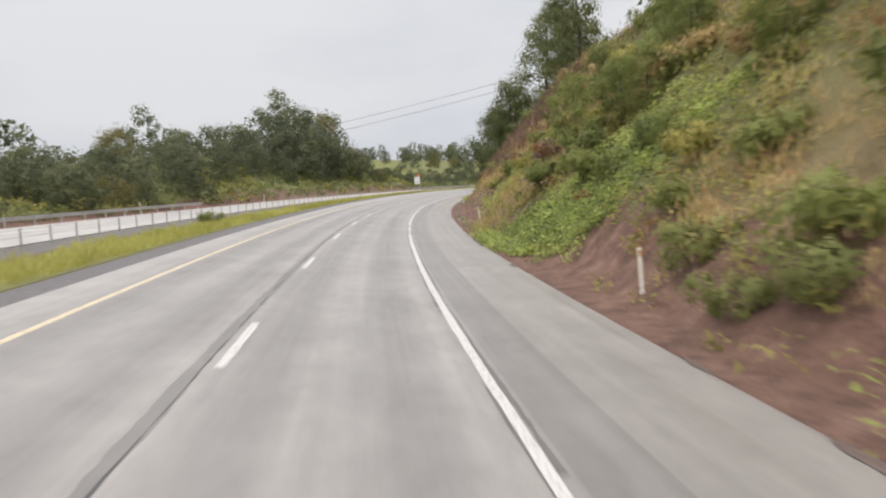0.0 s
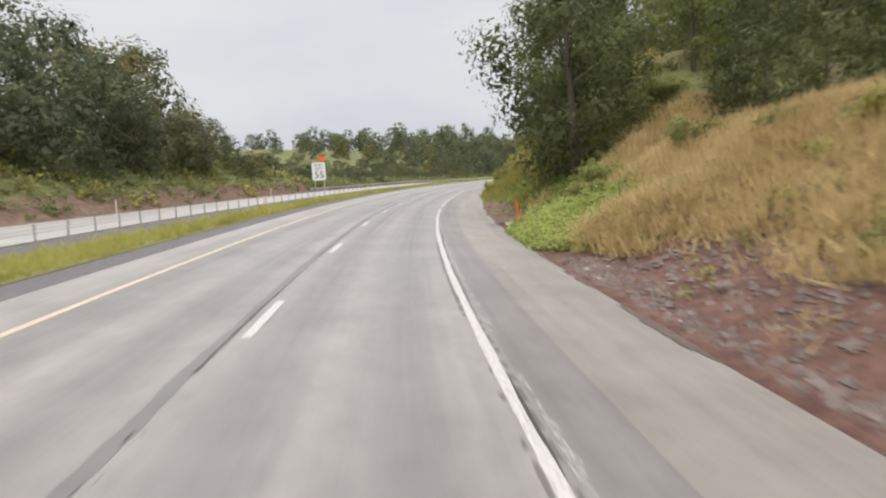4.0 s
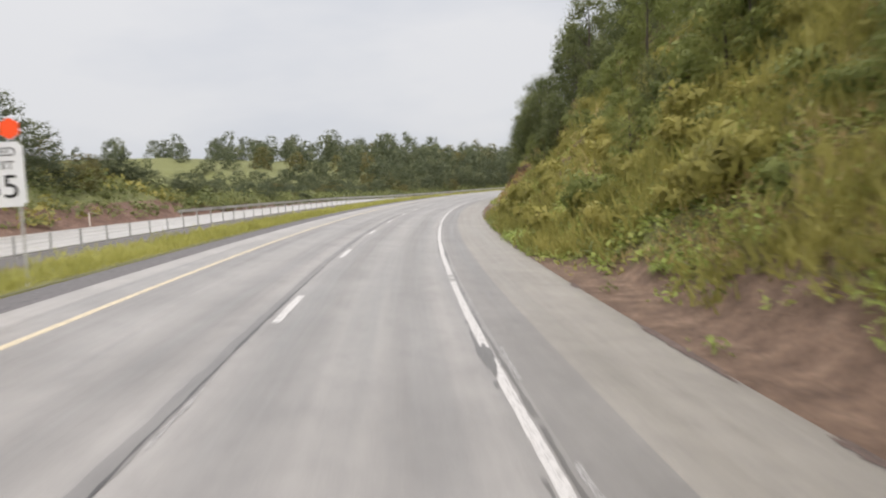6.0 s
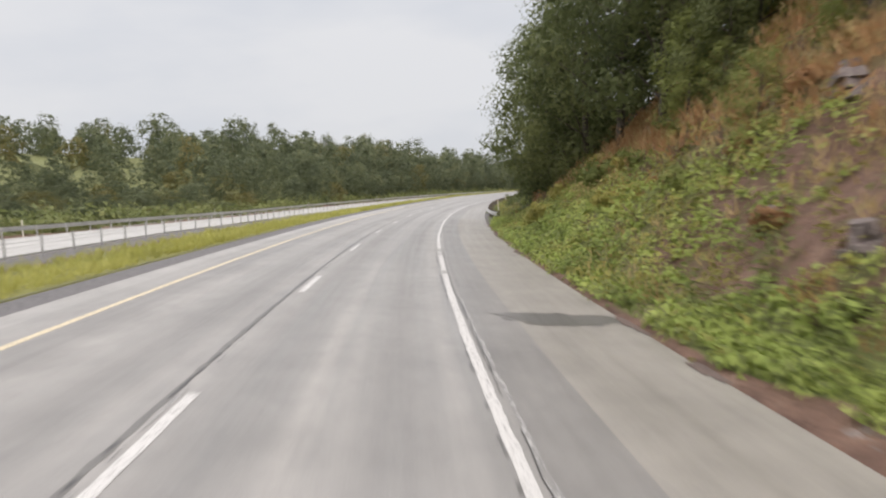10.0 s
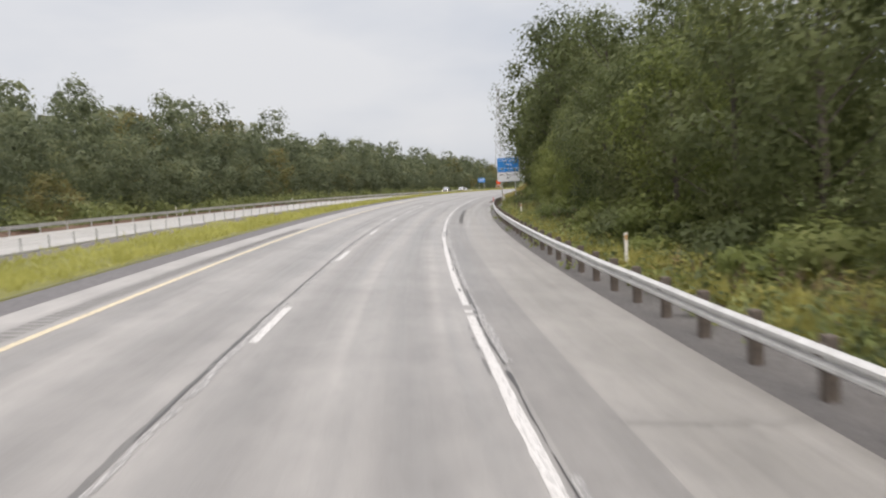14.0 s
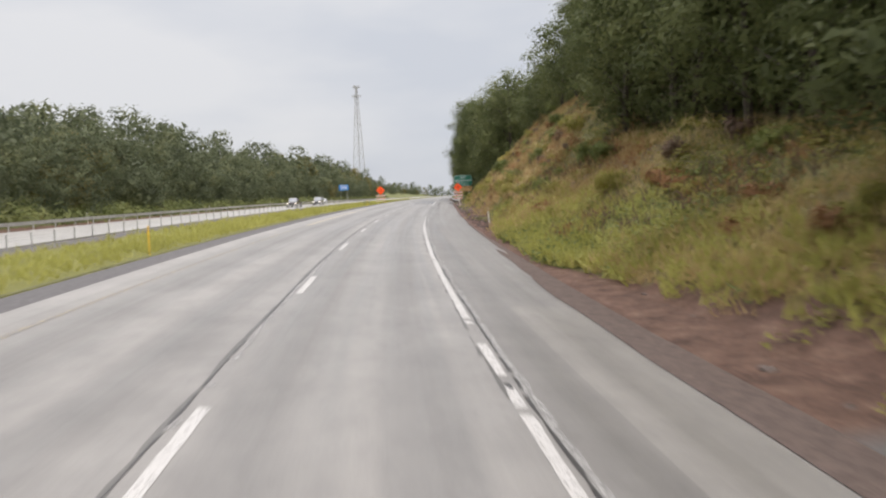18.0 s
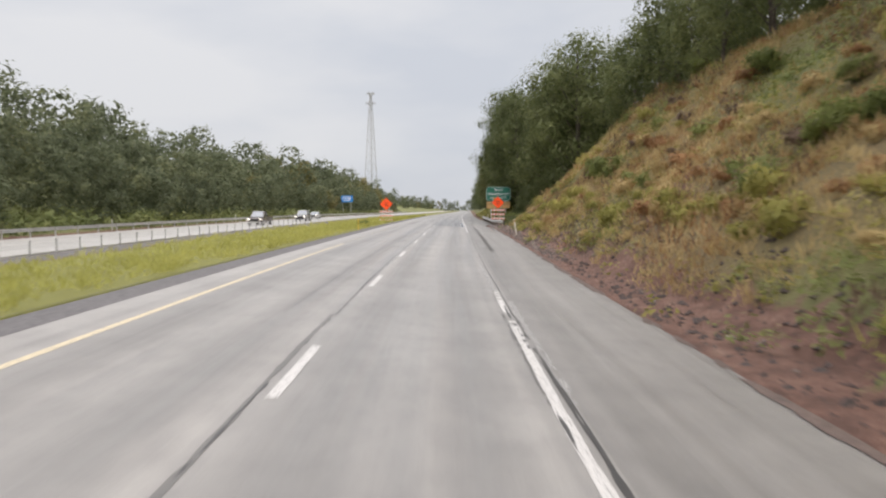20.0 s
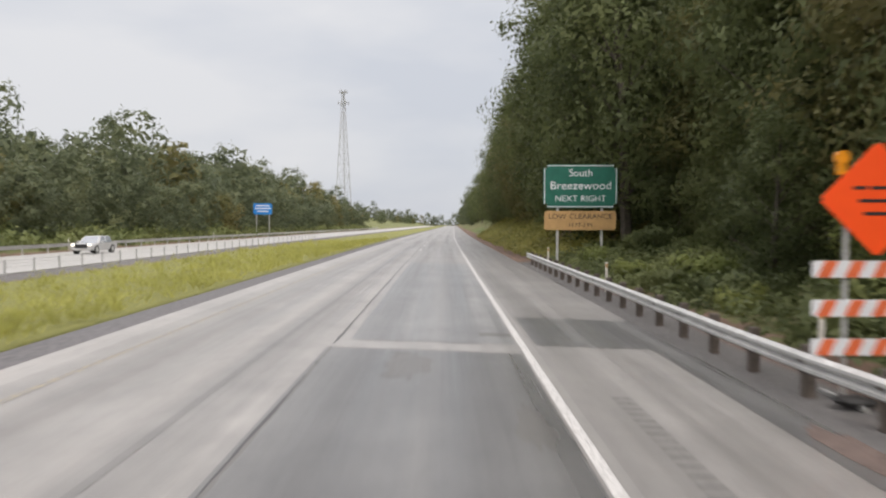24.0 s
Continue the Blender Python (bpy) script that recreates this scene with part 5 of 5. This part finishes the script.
# barricades with orange diamonds
def barricade(s, d, hc, label, bags):
    """Three striped boards on two uprights, an orange diamond above, a lamp on its shoulder."""
    o = sign_at("road_barricade", s, d)
    c = world_z(o, s, d, hc)
    base = 0.0
    for x in (-.42, .42):
        bm = box(bmesh.new(), x - .03, x + .03, .0, .05, base - .1, c - .05, .006)
        part("upright", bm, M_STEEL, o)
        bm = box(bmesh.new(), x - .035, x + .035, -.6, .65, base - .02, base + .05, .008)
        part("foot", bm, M_STEEL, o)
    for k in range(3):
        zz = c - 1.03 - k * .58
        bd = plate("board", 1.86, .25, 0, -.02, zz, M_SIGNW, o, .025, "white board with slanting orange stripes", .02)
        for j in range(5):
            x = -.82 + j * .41
            bm = bmesh.new()
            a = [(x - .05, -.036, zz - .122), (x + .15, -.036, zz - .122), (x + .27, -.036, zz + .122), (x + .07, -.036, zz + .122)]
            a = [(min(max(p[0], -.92), .92), p[1], p[2]) for p in a]
            f = bm.faces.new([bm.verts.new(p) for p in a])
            r = bmesh.ops.extrude_face_region(bm, geom=[f])
            bmesh.ops.translate(bm, verts=[v for v in r["geom"] if isinstance(v, bmesh.types.BMVert)], vec=(0, .003, 0))
            part("stripe", bm, M_STRIPE, bd)
    bm = bmesh.new()
    box(bm, -.61, .61, -.006, .006, -.61, .61)
    es = [e for e in bm.edges if abs((e.verts[0].co - e.verts[1].co).normalized().y) > .9]
    bmesh.ops.bevel(bm, geom=es, offset=.05, segments=3, affect="EDGES")
    bmesh.ops.rotate(bm, verts=bm.verts, matrix=Matrix.Rotation(radians(45), 3, "Y"))
    bmesh.ops.translate(bm, verts=bm.verts, vec=(0, -.04, c))
    dm = part("diamond_panel", bm, M_ORANGE, o, "fluorescent orange diamond panel")
    bars(dm, M_SIGNDARK, [(-.26, c + .17, .2, .05), (.08, c + .17, .38, .05), (0, c - .02, .56, .05), (0, c - .21, .4, .05)], -.05)
    bm = bmesh.new()
    bmesh.ops.create_cone(bm, cap_ends=True, segments=14, radius1=.1, radius2=.1, depth=.09, matrix=Matrix.Translation((-.52, -.0, c + .62)) @ Matrix.Rotation(radians(90), 4, "X"))
    box(bm, -.58, -.46, -.04, .06, c + .36, c + .54, .01)
    part("warning_lamp", bm, M_AMBERLENS, o, "amber warning lamp")
    for k in range(bags):
        bm = bmesh.new()
        bmesh.ops.create_icosphere(bm, subdivisions=2, radius=1, matrix=Matrix.LocRotScale((-.45 + .4 * k, -.35 + .2 * (k % 2), .09), Euler((0, .1, k * .7)), (.34, .2, .1)))
        for v in bm.verts:
            v.co += Vector(noise.noise_vector(v.co * 4)) * .03
        part("sandbag", bm, M_RUBBER, o, "black sandbag")
    return tagged(o, label, "barricade", "road works")


barricade(566, 4.72, 3.1, "striped barricade with an orange diamond sign behind the guard rail", 1)
barricade(565, -10.7, 2.35, "striped barricade with an orange diamond sign on the median", 4)

# blue sign across the highway
bs = sign_at("information_sign", 694, -36.5)
zb = world_z(bs, 694, 0, 5.3)
plate("panel", 3.6, 2.1, 0, 0, zb, M_SIGNBLUE, bs, .03, "blue reflective panel", .12)
bars(bs, M_SIGNW, [(0, zb + .6, 2.6, .22), (0, zb + .1, 3.0, .22), (0, zb - .45, 2.2, .22)], -.02)
posts(bs, (-1.2, 1.2), zb + .8, M_STEEL, .07, .08)
tagged(bs, "blue sign on two posts before the distant wood", "road sign")


# ---------- marker posts and stakes ----------
def marker(s, d, h, w, material, label, lean=0.0, cat="marker post", cap=None, name="delineator_post"):
    g = gz(s, d)
    o = new(name)
    o.matrix_basis = pose(g.x, g.y, g.z, 0, lean, -math.degrees(heading(s)))
    bm = box(bmesh.new(), -w / 2, w / 2, -.02, .02, -.3, h, .008)
    part("shaft", bm, material, o)
    if cap:
        bm = box(bmesh.new(), -w * .42, w * .42, -.026, -.02, h - .22, h - .06, .001)
        part("reflector", bm, cap, o, "small reflector patch")
    return tagged(o, label, cat, "marker posts")


WHITE_POST = "white plastic marker post beside the shoulder"
for s, d, ln in ((16.5, 4.75, -3), (51, 4.9, -6), (55.5, 5.5, 38), (97.5, 4.6, -8), (214, 4.9, -2), (306, 4.7, 0), (329, 4.7, -1), (349, 5.1, 0), (383, 5.5, 0), (412, 4.9, 0), (421, 4.6, 0), (474, 4.8, -5),
                 (568, 5.0, 0), (583, 4.6, 0), (599, 4.7, 0)):
    marker(s, d, 1.15, .1, M_DELIN, WHITE_POST if abs(ln) < 10 else "fallen white marker post leaning on the slope", ln, cap=M_SIGNAMBER)
marker(528.6, 4.25, 1.4, .1, M_DELIN, "tall white marker post leaning beside the shoulder", -10, cap=M_SIGNAMBER)
marker(137.5, 4.6, 1.25, .07, M_ORANGE, "orange painted survey stake leaning by the rubble", -6, "stake", name="survey_stake")
marker(413.5, 3.55, 1.0, .06, M_REDPAINT, "red painted survey stake in front of the guard rail", 0, "stake", name="survey_stake")
marker(172, 6.2, 1.0, .06, M_POST, "weathered wooden stake on the slope", 0, "stake", name="survey_stake")
for s, d in ((138, -9.75), (526.6, -9.4), (60, -9.75), (445, -9.75)):
    marker(s, d, 1.0, .05, M_YELLOWPOST, "yellow marker post in the median grass", 0, name="delineator_post")
for s in range(35, 700, 42):
    marker(s, float(far_near(s)) - 13, 1.2, .1, M_DELIN, "white marker post across the highway", 0)


# ---------- rocks ----------
def rock_mesh(seed, flat):
    rng = np.random.default_rng(seed)
    bm = bmesh.new()
    bmesh.ops.create_icosphere(bm, subdivisions=2, radius=1)
    off = Vector(rng.uniform(0, 50, 3))
    for v in bm.verts:
        c = v.co.copy()
        v.co *= .75 + .55 * noise.noise(c * 1.3 + off) + .2 * noise.noise(c * 3.1 + off)
        for ax in (Vector((.8, .3, .5)), Vector((-.4, .7, .6)), Vector((.2, -.9, .3))):
            k = v.co.dot(ax.normalized())
            if k > .6:
                v.co -= ax.normalized() * (k - .6) * .85
        v.co.z *= flat
    me = bpy.data.meshes.new("rock")
    bm.to_mesh(me)
    bm.free()
    return me


ROCKS = [rock_mesh(i, (.5, .7, .45, .8, .35)[i % 5]) for i in range(8)]
ROCK_SETS = []
for mt in (M_ROCK, M_PALEROCK, M_DARKROCK):
    for r in ROCKS:
        c = r.copy()
        c.materials.append(mt)
        ROCK_SETS.append(c)


def stone(s, d, size, kind, label, group="loose stones"):
    g = gz(s, d)
    o = new("rock", ROCK_SETS[kind * 8 + random.randrange(8)])
    o.matrix_basis = Matrix.LocRotScale((g.x, g.y, g.z + size * (.08 if size < .3 else -.12)), Euler((random.uniform(-.4, .4), random.uniform(-.4, .4), random.uniform(0, 6))), (size, size * random.uniform(.6, 1), size * random.uniform(.7, 1)))
    return tagged(o, label, "rock", group)


for a, b, n in ((50, 96, 28), (96, 119, 56), (134, 150, 14), (206, 246, 46), (424, 440, 6), (468, 556, 38)):
    for k in range(n):
        s = random.uniform(a, b)
        d = 3.75 + random.random() ** 1.4 * (float(bare(s)) + 1.2)
        stone(s, d, random.choice((.06, .08, .1, .14, .2, .28)) * random.uniform(.8, 1.3), 0 if random.random() < .8 else 1, "broken shale stone lying in the red soil")
for s, d, z in ((236, 3.9, .3), (236.6, 3.8, .22), (235.4, 4.2, .3), (238, 4.6, .35), (232, 5.2, .2), (240, 6.2, .4), (222, 4.8, .22), (224, 5.4, .15), (100, 3.8, .16), (117, 3.9, .14), (230, 6.8, .3), (226, 4.1, .2), (226.4, 5.0, .34), (220, 3.9, .2), (229, 4.5, .18), (414.5, 4.6, .4), (415.5, 6.2, .45)):
    stone(s, d, z, 1, "pale slab of broken stone at the foot of the slope")
for k in range(16):
    stone(random.uniform(89, 96), random.uniform(5.8, 8.4), random.uniform(.35, .8), 0 if k % 2 else 2, "angular rock standing out of the red bank", "rock fall")
for k in range(34):
    stone(random.uniform(98.8, 104.2), random.uniform(5.1, 7.2), random.uniform(.4, .85), 2 if k % 4 else 0, "dark boulder in a fall of rock on the slope", "rock fall")
for s, d, z, kd in ((136, 3.9, .5, 1), (135.4, 3.7, .55, 2), (136.8, 3.55, .45, 2), (137.4, 3.9, .3, 1), (134.8, 4.0, .35, 0), (413.2, 3.6, .4, 2), (414.2, 3.5, .35, 2), (412.6, 3.9, .3, 0), (551.8, -8.8, .22, 2), (552.3, -8.7, .16, 2), (524, 3.4, .12, 2), (533, 3.4, .14, 2)):
    stone(s, d, z, kd, "chunk of rubble at the broken edge of the paving", "rubble")


def ledge_mesh(seed):
    """A block of bedded shale: stepped beds, broken faces."""
    rng = np.random.default_rng(seed)
    bm = bmesh.new()
    z = -.5
    while z < .5:
        h = rng.uniform(.2, .5)
        g = .78 - .35 * max(z, 0) + rng.uniform(-.1, .1)
        n = rng.integers(6, 9)
        a = np.sort(rng.uniform(0, 6.28, n))
        rr = g * rng.uniform(.6, 1.2, n)
        off = rng.normal(0, .06, 2)
        lo_ = [bm.verts.new((math.cos(t) * r + off[0], math.sin(t) * r + off[1], z)) for t, r in zip(a, rr)]
        hi_ = [bm.verts.new((math.cos(t) * r * .93 + off[0], math.sin(t) * r * .93 + off[1], z + h + rng.normal(0, .02))) for t, r in zip(a, rr)]
        bm.faces.new(lo_[::-1])
        bm.faces.new(hi_)
        for i in range(n):
            bm.faces.new((lo_[i], lo_[(i + 1) % n], hi_[(i + 1) % n], hi_[i]))
        z += h * .97
    me = bpy.data.meshes.new("rock_ledge")
    bm.to_mesh(me)
    bm.free()
    me.materials.append(M_LEDGE)
    return me


M_LEDGE = plain("bedded_shale", (.17, .138, .132), .75, 0, .5, 1.6, (.33, .29, .27))
LEDGES = [ledge_mesh(i) for i in range(7)]
random.seed(91)
for k in range(64):
    s, d = (random.uniform(206, 252), random.uniform(5.6, 12.5)) if k < 46 else (random.uniform(60, 97), random.uniform(6, 9.5))
    g, z = gz(s, d), random.uniform(.3, .85 if d > 7.5 else .5)
    o = new("rock_ledge", LEDGES[k % 7])
    o.matrix_basis = Matrix.LocRotScale((g.x, g.y, g.z - z * .05), Euler((random.uniform(-.7, .7), random.uniform(-.7, .7), random.uniform(0, 6))), (z * random.uniform(.8, 1.3), z * random.uniform(.7, 1.1), z * random.uniform(.8, 1.3)))
    tagged(o, "grey-purple bedded shale ledge breaking out of the slope", "rock", "rock ledges")


def rubble(n, a, b, width, size, material, seed, label):
    """Small loose stones strewn over the bare soil, as one mesh."""
    rng = np.random.default_rng(seed)
    s = rng.uniform(a, b, n)
    d = 3.7 + rng.random(n) ** 1.3 * (bare(s) + width)
    ok = bare(s) > .8
    s, d = s[ok], d[ok]
    n = len(s)
    c = gp(s, d, ground_z(s, d))
    six = np.array([(1, 0, 0), (0, 1, 0), (-1, 0, 0), (0, -1, 0), (0, 0, .7), (0, 0, -.6)])
    v = six[None] * (.6 + .7 * rng.random((n, 6, 1))) + rng.normal(0, .12, (n, 6, 3))
    an = rng.uniform(0, 6.28, n)
    v = np.stack([v[..., 0] * np.cos(an)[:, None] - v[..., 1] * np.sin(an)[:, None], v[..., 0] * np.sin(an)[:, None] + v[..., 1] * np.cos(an)[:, None], v[..., 2]], -1)
    v = v * (size * (.35 + rng.random(n) ** 3 * 1.6))[:, None, None] + c[:, None]
    tri = [(0, 1, 4), (1, 2, 4), (2, 3, 4), (3, 0, 4), (1, 0, 5), (2, 1, 5), (3, 2, 5), (0, 3, 5)]
    q = np.stack([v[:, list(t)] for t in tri], 1).reshape(-1, 3, 3)
    return tagged(link("rubble", quads("rubble", q, material, per=3)), label, "rubble", kind="stuff")


rubble(3000, 97, 120, 1.9, .085, M_ROCK, 85, "grey heap of broken shale on the red bank")
rubble(2600, 46, 120, 1.2, .075, M_ROCK, 81, "small broken shale strewn over the red soil")
rubble(1500, 206, 246, 1.8, .075, M_ROCK, 82, "small broken shale strewn below the ledges")
rubble(2600, 500, 564, 1.6, .085, M_ROCK, 84, "broken shale heaped at the foot of the slope")
rubble(3400, 466, 562, 1.5, .08, M_DARKROCK, 83, "dark crumbs of rock strewn along the foot of the slope")

# ---------- mast ----------
mast_xy = (683.0, 946.0)
mast = empty("lattice_mast", (mast_xy[0], mast_xy[1], float(gz(1188, -95).z) - 1), 20)
H = 119 - mast.location.z
corner = [(math.cos(a) * 1, math.sin(a) * 1) for a in (0.4, 2.49, 4.59)]
for cx, cy in corner:
    bm = tube(bmesh.new(), (cx * 8.5, cy * 8.5, 0), (cx * 1.1, cy * 1.1, H), .38, .22, 8)
    part("leg", bm, M_MAST, mast)
bm = bmesh.new()
lv = [H * (1 - .9 ** k) / (1 - .9 ** 16) for k in range(17)]
for k in range(16):
    for j in range(3):
        a, b = corner[j], corner[(j + 1) % 3]
        r0, r1 = 8.5 - 7.4 * lv[k] / H, 8.5 - 7.4 * lv[k + 1] / H
        tube(bm, (a[0] * r0, a[1] * r0, lv[k]), (b[0] * r1, b[1] * r1, lv[k + 1]), .12, .12, 5)
        tube(bm, (b[0] * r0, b[1] * r0, lv[k]), (a[0] * r1, a[1] * r1, lv[k + 1]), .12, .12, 5)
        tube(bm, (a[0] * r1, a[1] * r1, lv[k + 1]), (b[0] * r1, b[1] * r1, lv[k + 1]), .1, .1, 5)
part("bracing", bm, M_MAST, mast)
for z, r in ((H - .5, 3.0), (H - 10, 4.2)):
    for k in range(6):
        a = k * 1.047
        bm = tube(bmesh.new(), (0, 0, z), (math.cos(a) * r, math.sin(a) * r, z), .12, .12, 5)
        box(bm, math.cos(a) * r - .35, math.cos(a) * r + .35, math.sin(a) * r - .35, math.sin(a) * r + .35, z - 1.2, z + 1.4, .05)
        part("antenna", bm, M_MAST, mast)
tagged(mast, "tall grey three-legged lattice mast with antennas at the top", "mast")

# overhead wires across the road
for k, (za, zb_) in enumerate(((7.6, 17.4), (8.8, 18.6))):
    pa, pb = Vector(gp(112, -36, za)), Vector(gp(112, 16, zb_))
    bm = bmesh.new()
    n = 22
    pt = [pa.lerp(pb, i / n) + Vector((0, 0, -1.6 * (i / n) * (1 - i / n))) for i in range(n + 1)]
    for i in range(n):
        tube(bm, pt[i], pt[i + 1], .025, .025, 5)
    tagged(part("overhead_wire", bm, M_SIGNDARK, None), "thin dark overhead wire strung between the woods", "wire", "overhead wires")


# ---------- vehicles on the far carriageway ----------
def vehicle(name, s, lane, body_mat, label, kind):
    """A vehicle facing the camera: lofted body and cabin, wheels, lamps, grille."""
    d = float(far_near(s)) - lane
    g = Vector(gp(s, d, float(far_z(s))))
    o = empty(name, (g.x, g.y, g.z), -math.degrees(heading(s)))
    L, Wd = (5.6, 1.98) if kind == "pickup" else (4.8, 1.9) if kind == "suv" else (4.6, 1.8)
    belt = 1.05 if kind != "sedan" else .88
    roof = 1.85 if kind != "sedan" else 1.45
    # the nose points to -y
    low = [(-L / 2, .45), (-L / 2 + .05, .78), (-L / 2 + .35, belt - .12), (-L / 2 + 1.25, belt), (L / 2 - .1, belt), (L / 2, belt - .2), (L / 2, .42), (L / 2 - .3, .3), (-L / 2 + .3, .3)]
    bm = bmesh.new()
    vs = [[bm.verts.new((x * Wd / 2 * (1 if z > .5 else .95), y, z)) for y, z in low] for x in (-1, 1)]
    bm.faces.new(vs[0])
    bm.faces.new(vs[1][::-1])
    n = len(low)
    for i in range(n):
        bm.faces.new((vs[0][i], vs[1][i], vs[1][(i + 1) % n], vs[0][(i + 1) % n])[::-1])
    bmesh.ops.recalc_face_normals(bm, faces=bm.faces)
    bmesh.ops.bevel(bm, geom=list(bm.edges), offset=.06, segments=2, affect="EDGES")
    body = part("body", bm, body_mat, o)
    y0 = -L / 2 + 1.2
    y1 = {"pickup": .6, "suv": L / 2 - .15, "sedan": L / 2 - .75}[kind]
    bm = bmesh.new()
    bot = [(-Wd / 2 + .06, y0, belt - .02), (Wd / 2 - .06, y0, belt - .02), (Wd / 2 - .06, y1, belt - .02), (-Wd / 2 + .06, y1, belt - .02)]
    tp = [(-Wd / 2 + .24, y0 + .75, roof), (Wd / 2 - .24, y0 + .75, roof), (Wd / 2 - .22, y1 - .3, roof), (-Wd / 2 + .22, y1 - .3, roof)]
    vb, vt = [bm.verts.new(p) for p in bot], [bm.verts.new(p) for p in tp]
    for i in range(4):
        bm.faces.new((vb[i], vb[(i + 1) % 4], vt[(i + 1) % 4], vt[i]))
    bm.faces.new(vt)
    bm.faces.new(vb[::-1])
    bmesh.ops.recalc_face_normals(bm, faces=bm.faces)
    bmesh.ops.bevel(bm, geom=list(bm.edges), offset=.05, segments=2, affect="EDGES")
    part("cabin", bm, body_mat, o)

    def pane(name, a, b, c, d, out_, inset):
        """A glass pane a little proud of the cabin's face a b c d."""
        q = [Vector(v) for v in (a, b, c, d)]
        mid_ = sum(q, Vector()) / 4
        bm = bmesh.new()
        f = bm.faces.new([bm.verts.new(mid_ + (v - mid_) * inset + Vector(out_) * .012) for v in q])
        r = bmesh.ops.extrude_face_region(bm, geom=[f])
        bmesh.ops.translate(bm, verts=[v for v in r["geom"] if isinstance(v, bmesh.types.BMVert)], vec=Vector(out_) * -.03)
        bmesh.ops.recalc_face_normals(bm, faces=bm.faces)
        part(name, bm, M_GLASSDARK, o, "dark window glass")

    pane("windshield", bot[0], bot[1], tp[1], tp[0], (0, -.7, .7), .86)
    pane("rear_window", bot[3], bot[2], tp[2], tp[3], (0, .9, .3), .82)
    ym, yt = (y0 + .75 + y1 - .3) / 2, (y0 + .75 + y1 - .3) / 2
    for x, i0, i1, j0, j1 in ((-1, 0, 3, 0, 3), (1, 1, 2, 1, 2)):
        fb, bb, ft, bt = Vector(bot[i0]), Vector(bot[i1]), Vector(tp[j0]), Vector(tp[j1])
        mb, mt = fb.lerp(bb, .52), ft.lerp(bt, .46)
        pane("side_window", fb.lerp(mb, .14), mb, mt, ft, (x * .96, 0, .25), .84)
        pane("side_window", mb, bb, bt, mt, (x * .96, 0, .25), .84)
    if kind == "pickup":
        for x in (-1, 1):
            bm = box(bmesh.new(), x * (Wd / 2 - .05) - .05, x * (Wd / 2 - .05) + .05, y1, L / 2, belt - .1, belt + .16, .02)
            part("bed_wall", bm, body_mat, o)
        bm = box(bmesh.new(), -Wd / 2 + .1, Wd / 2 - .1, L / 2 - .1, L / 2 - .01, belt - .1, belt + .16, .02)
        part("tailgate", bm, body_mat, o)
    for x in (-1, 1):
        for y in (-L / 2 + .85, L / 2 - .95):
            bm = bmesh.new()
            bmesh.ops.create_cone(bm, cap_ends=True, segments=20, radius1=.37, radius2=.37, depth=.24, matrix=Matrix.Translation((x * (Wd / 2 - .12), y, .37)) @ Matrix.Rotation(radians(90), 4, "Y"))
            w = part("wheel", bm, M_RUBBER, o, "black tyre")
            bm = bmesh.new()
            bmesh.ops.create_cone(bm, cap_ends=True, segments=16, radius1=.22, radius2=.22, depth=.26, matrix=Matrix.Translation((x * (Wd / 2 - .115), y, .37)) @ Matrix.Rotation(radians(90), 4, "Y"))
            part("rim", bm, M_STEEL, w)
        bm = box(bmesh.new(), x * (Wd / 2 - .24) - .14, x * (Wd / 2 - .24) + .14, -L / 2 - .015, -L / 2 + .1, .7, .85, .03)
        part("headlight", bm, M_HEADLIGHT, o, "lit headlight")
        bm = box(bmesh.new(), x * (Wd / 2 + .1) - .1, x * (Wd / 2 + .1) + .1, y0 + .35, y0 + .5, belt + .02, belt + .2, .03)
        part("side_mirror", bm, body_mat, o)
    bm = box(bmesh.new(), -.5, .5, -L / 2 - .02, -L / 2 + .08, .5, .82, .02)
    part("grille", bm, M_RUBBER, o, "dark grille")
    bm = box(bmesh.new(), -Wd / 2 + .1, Wd / 2 - .1, -L / 2 - .06, -L / 2 + .15, .34, .5, .04)
    part("bumper", bm, M_RUBBER if kind == "suv" else M_STEEL, o)
    return tagged(o, label, "car", "oncoming traffic")


vehicle("pickup_truck", 561, 3.6, M_CARGREY, "dark brown pickup truck with headlights on, wet from spray", "pickup")
vehicle("suv", 588, 3.6, M_CARBLACK, "grey sport utility car with bright headlights in the spray", "suv")
vehicle("car", 616, 7.2, M_CARWHITE, "pale saloon car farther off with headlights on", "sedan")
for k in range(14):
    plant(BUSH, k % 4, random.uniform(9, 40), random.uniform(6.2, 11.5), random.uniform(.6, 1.0), "ragged green shrub rooted on the slope", "shrub", "shrubs on the slope", .1)
for s, d, k in ((12.5, 5.0, .5), (15.5, 5.6, .6), (10.8, 5.5, .6)):
    plant(BUSH, 0, s, d, k, "low green shrub at the foot of the slope", "shrub", "shrubs on the slope", .1)
plant(BUSH, 0, 48, -13.0, .55, "small dark shrub by the median fence", "shrub", "shrubs in the median", .05)
plant(BUSH, 1, 546, -11.5, .6, "small green shrub in the median grass", "shrub", "shrubs in the median", .05)

for o in PROTO + TALL + NEAR + BUSH:
    if o.name not in USED:
        for c in list(o.children):
            bpy.data.objects.remove(c)
        bpy.data.objects.remove(o)
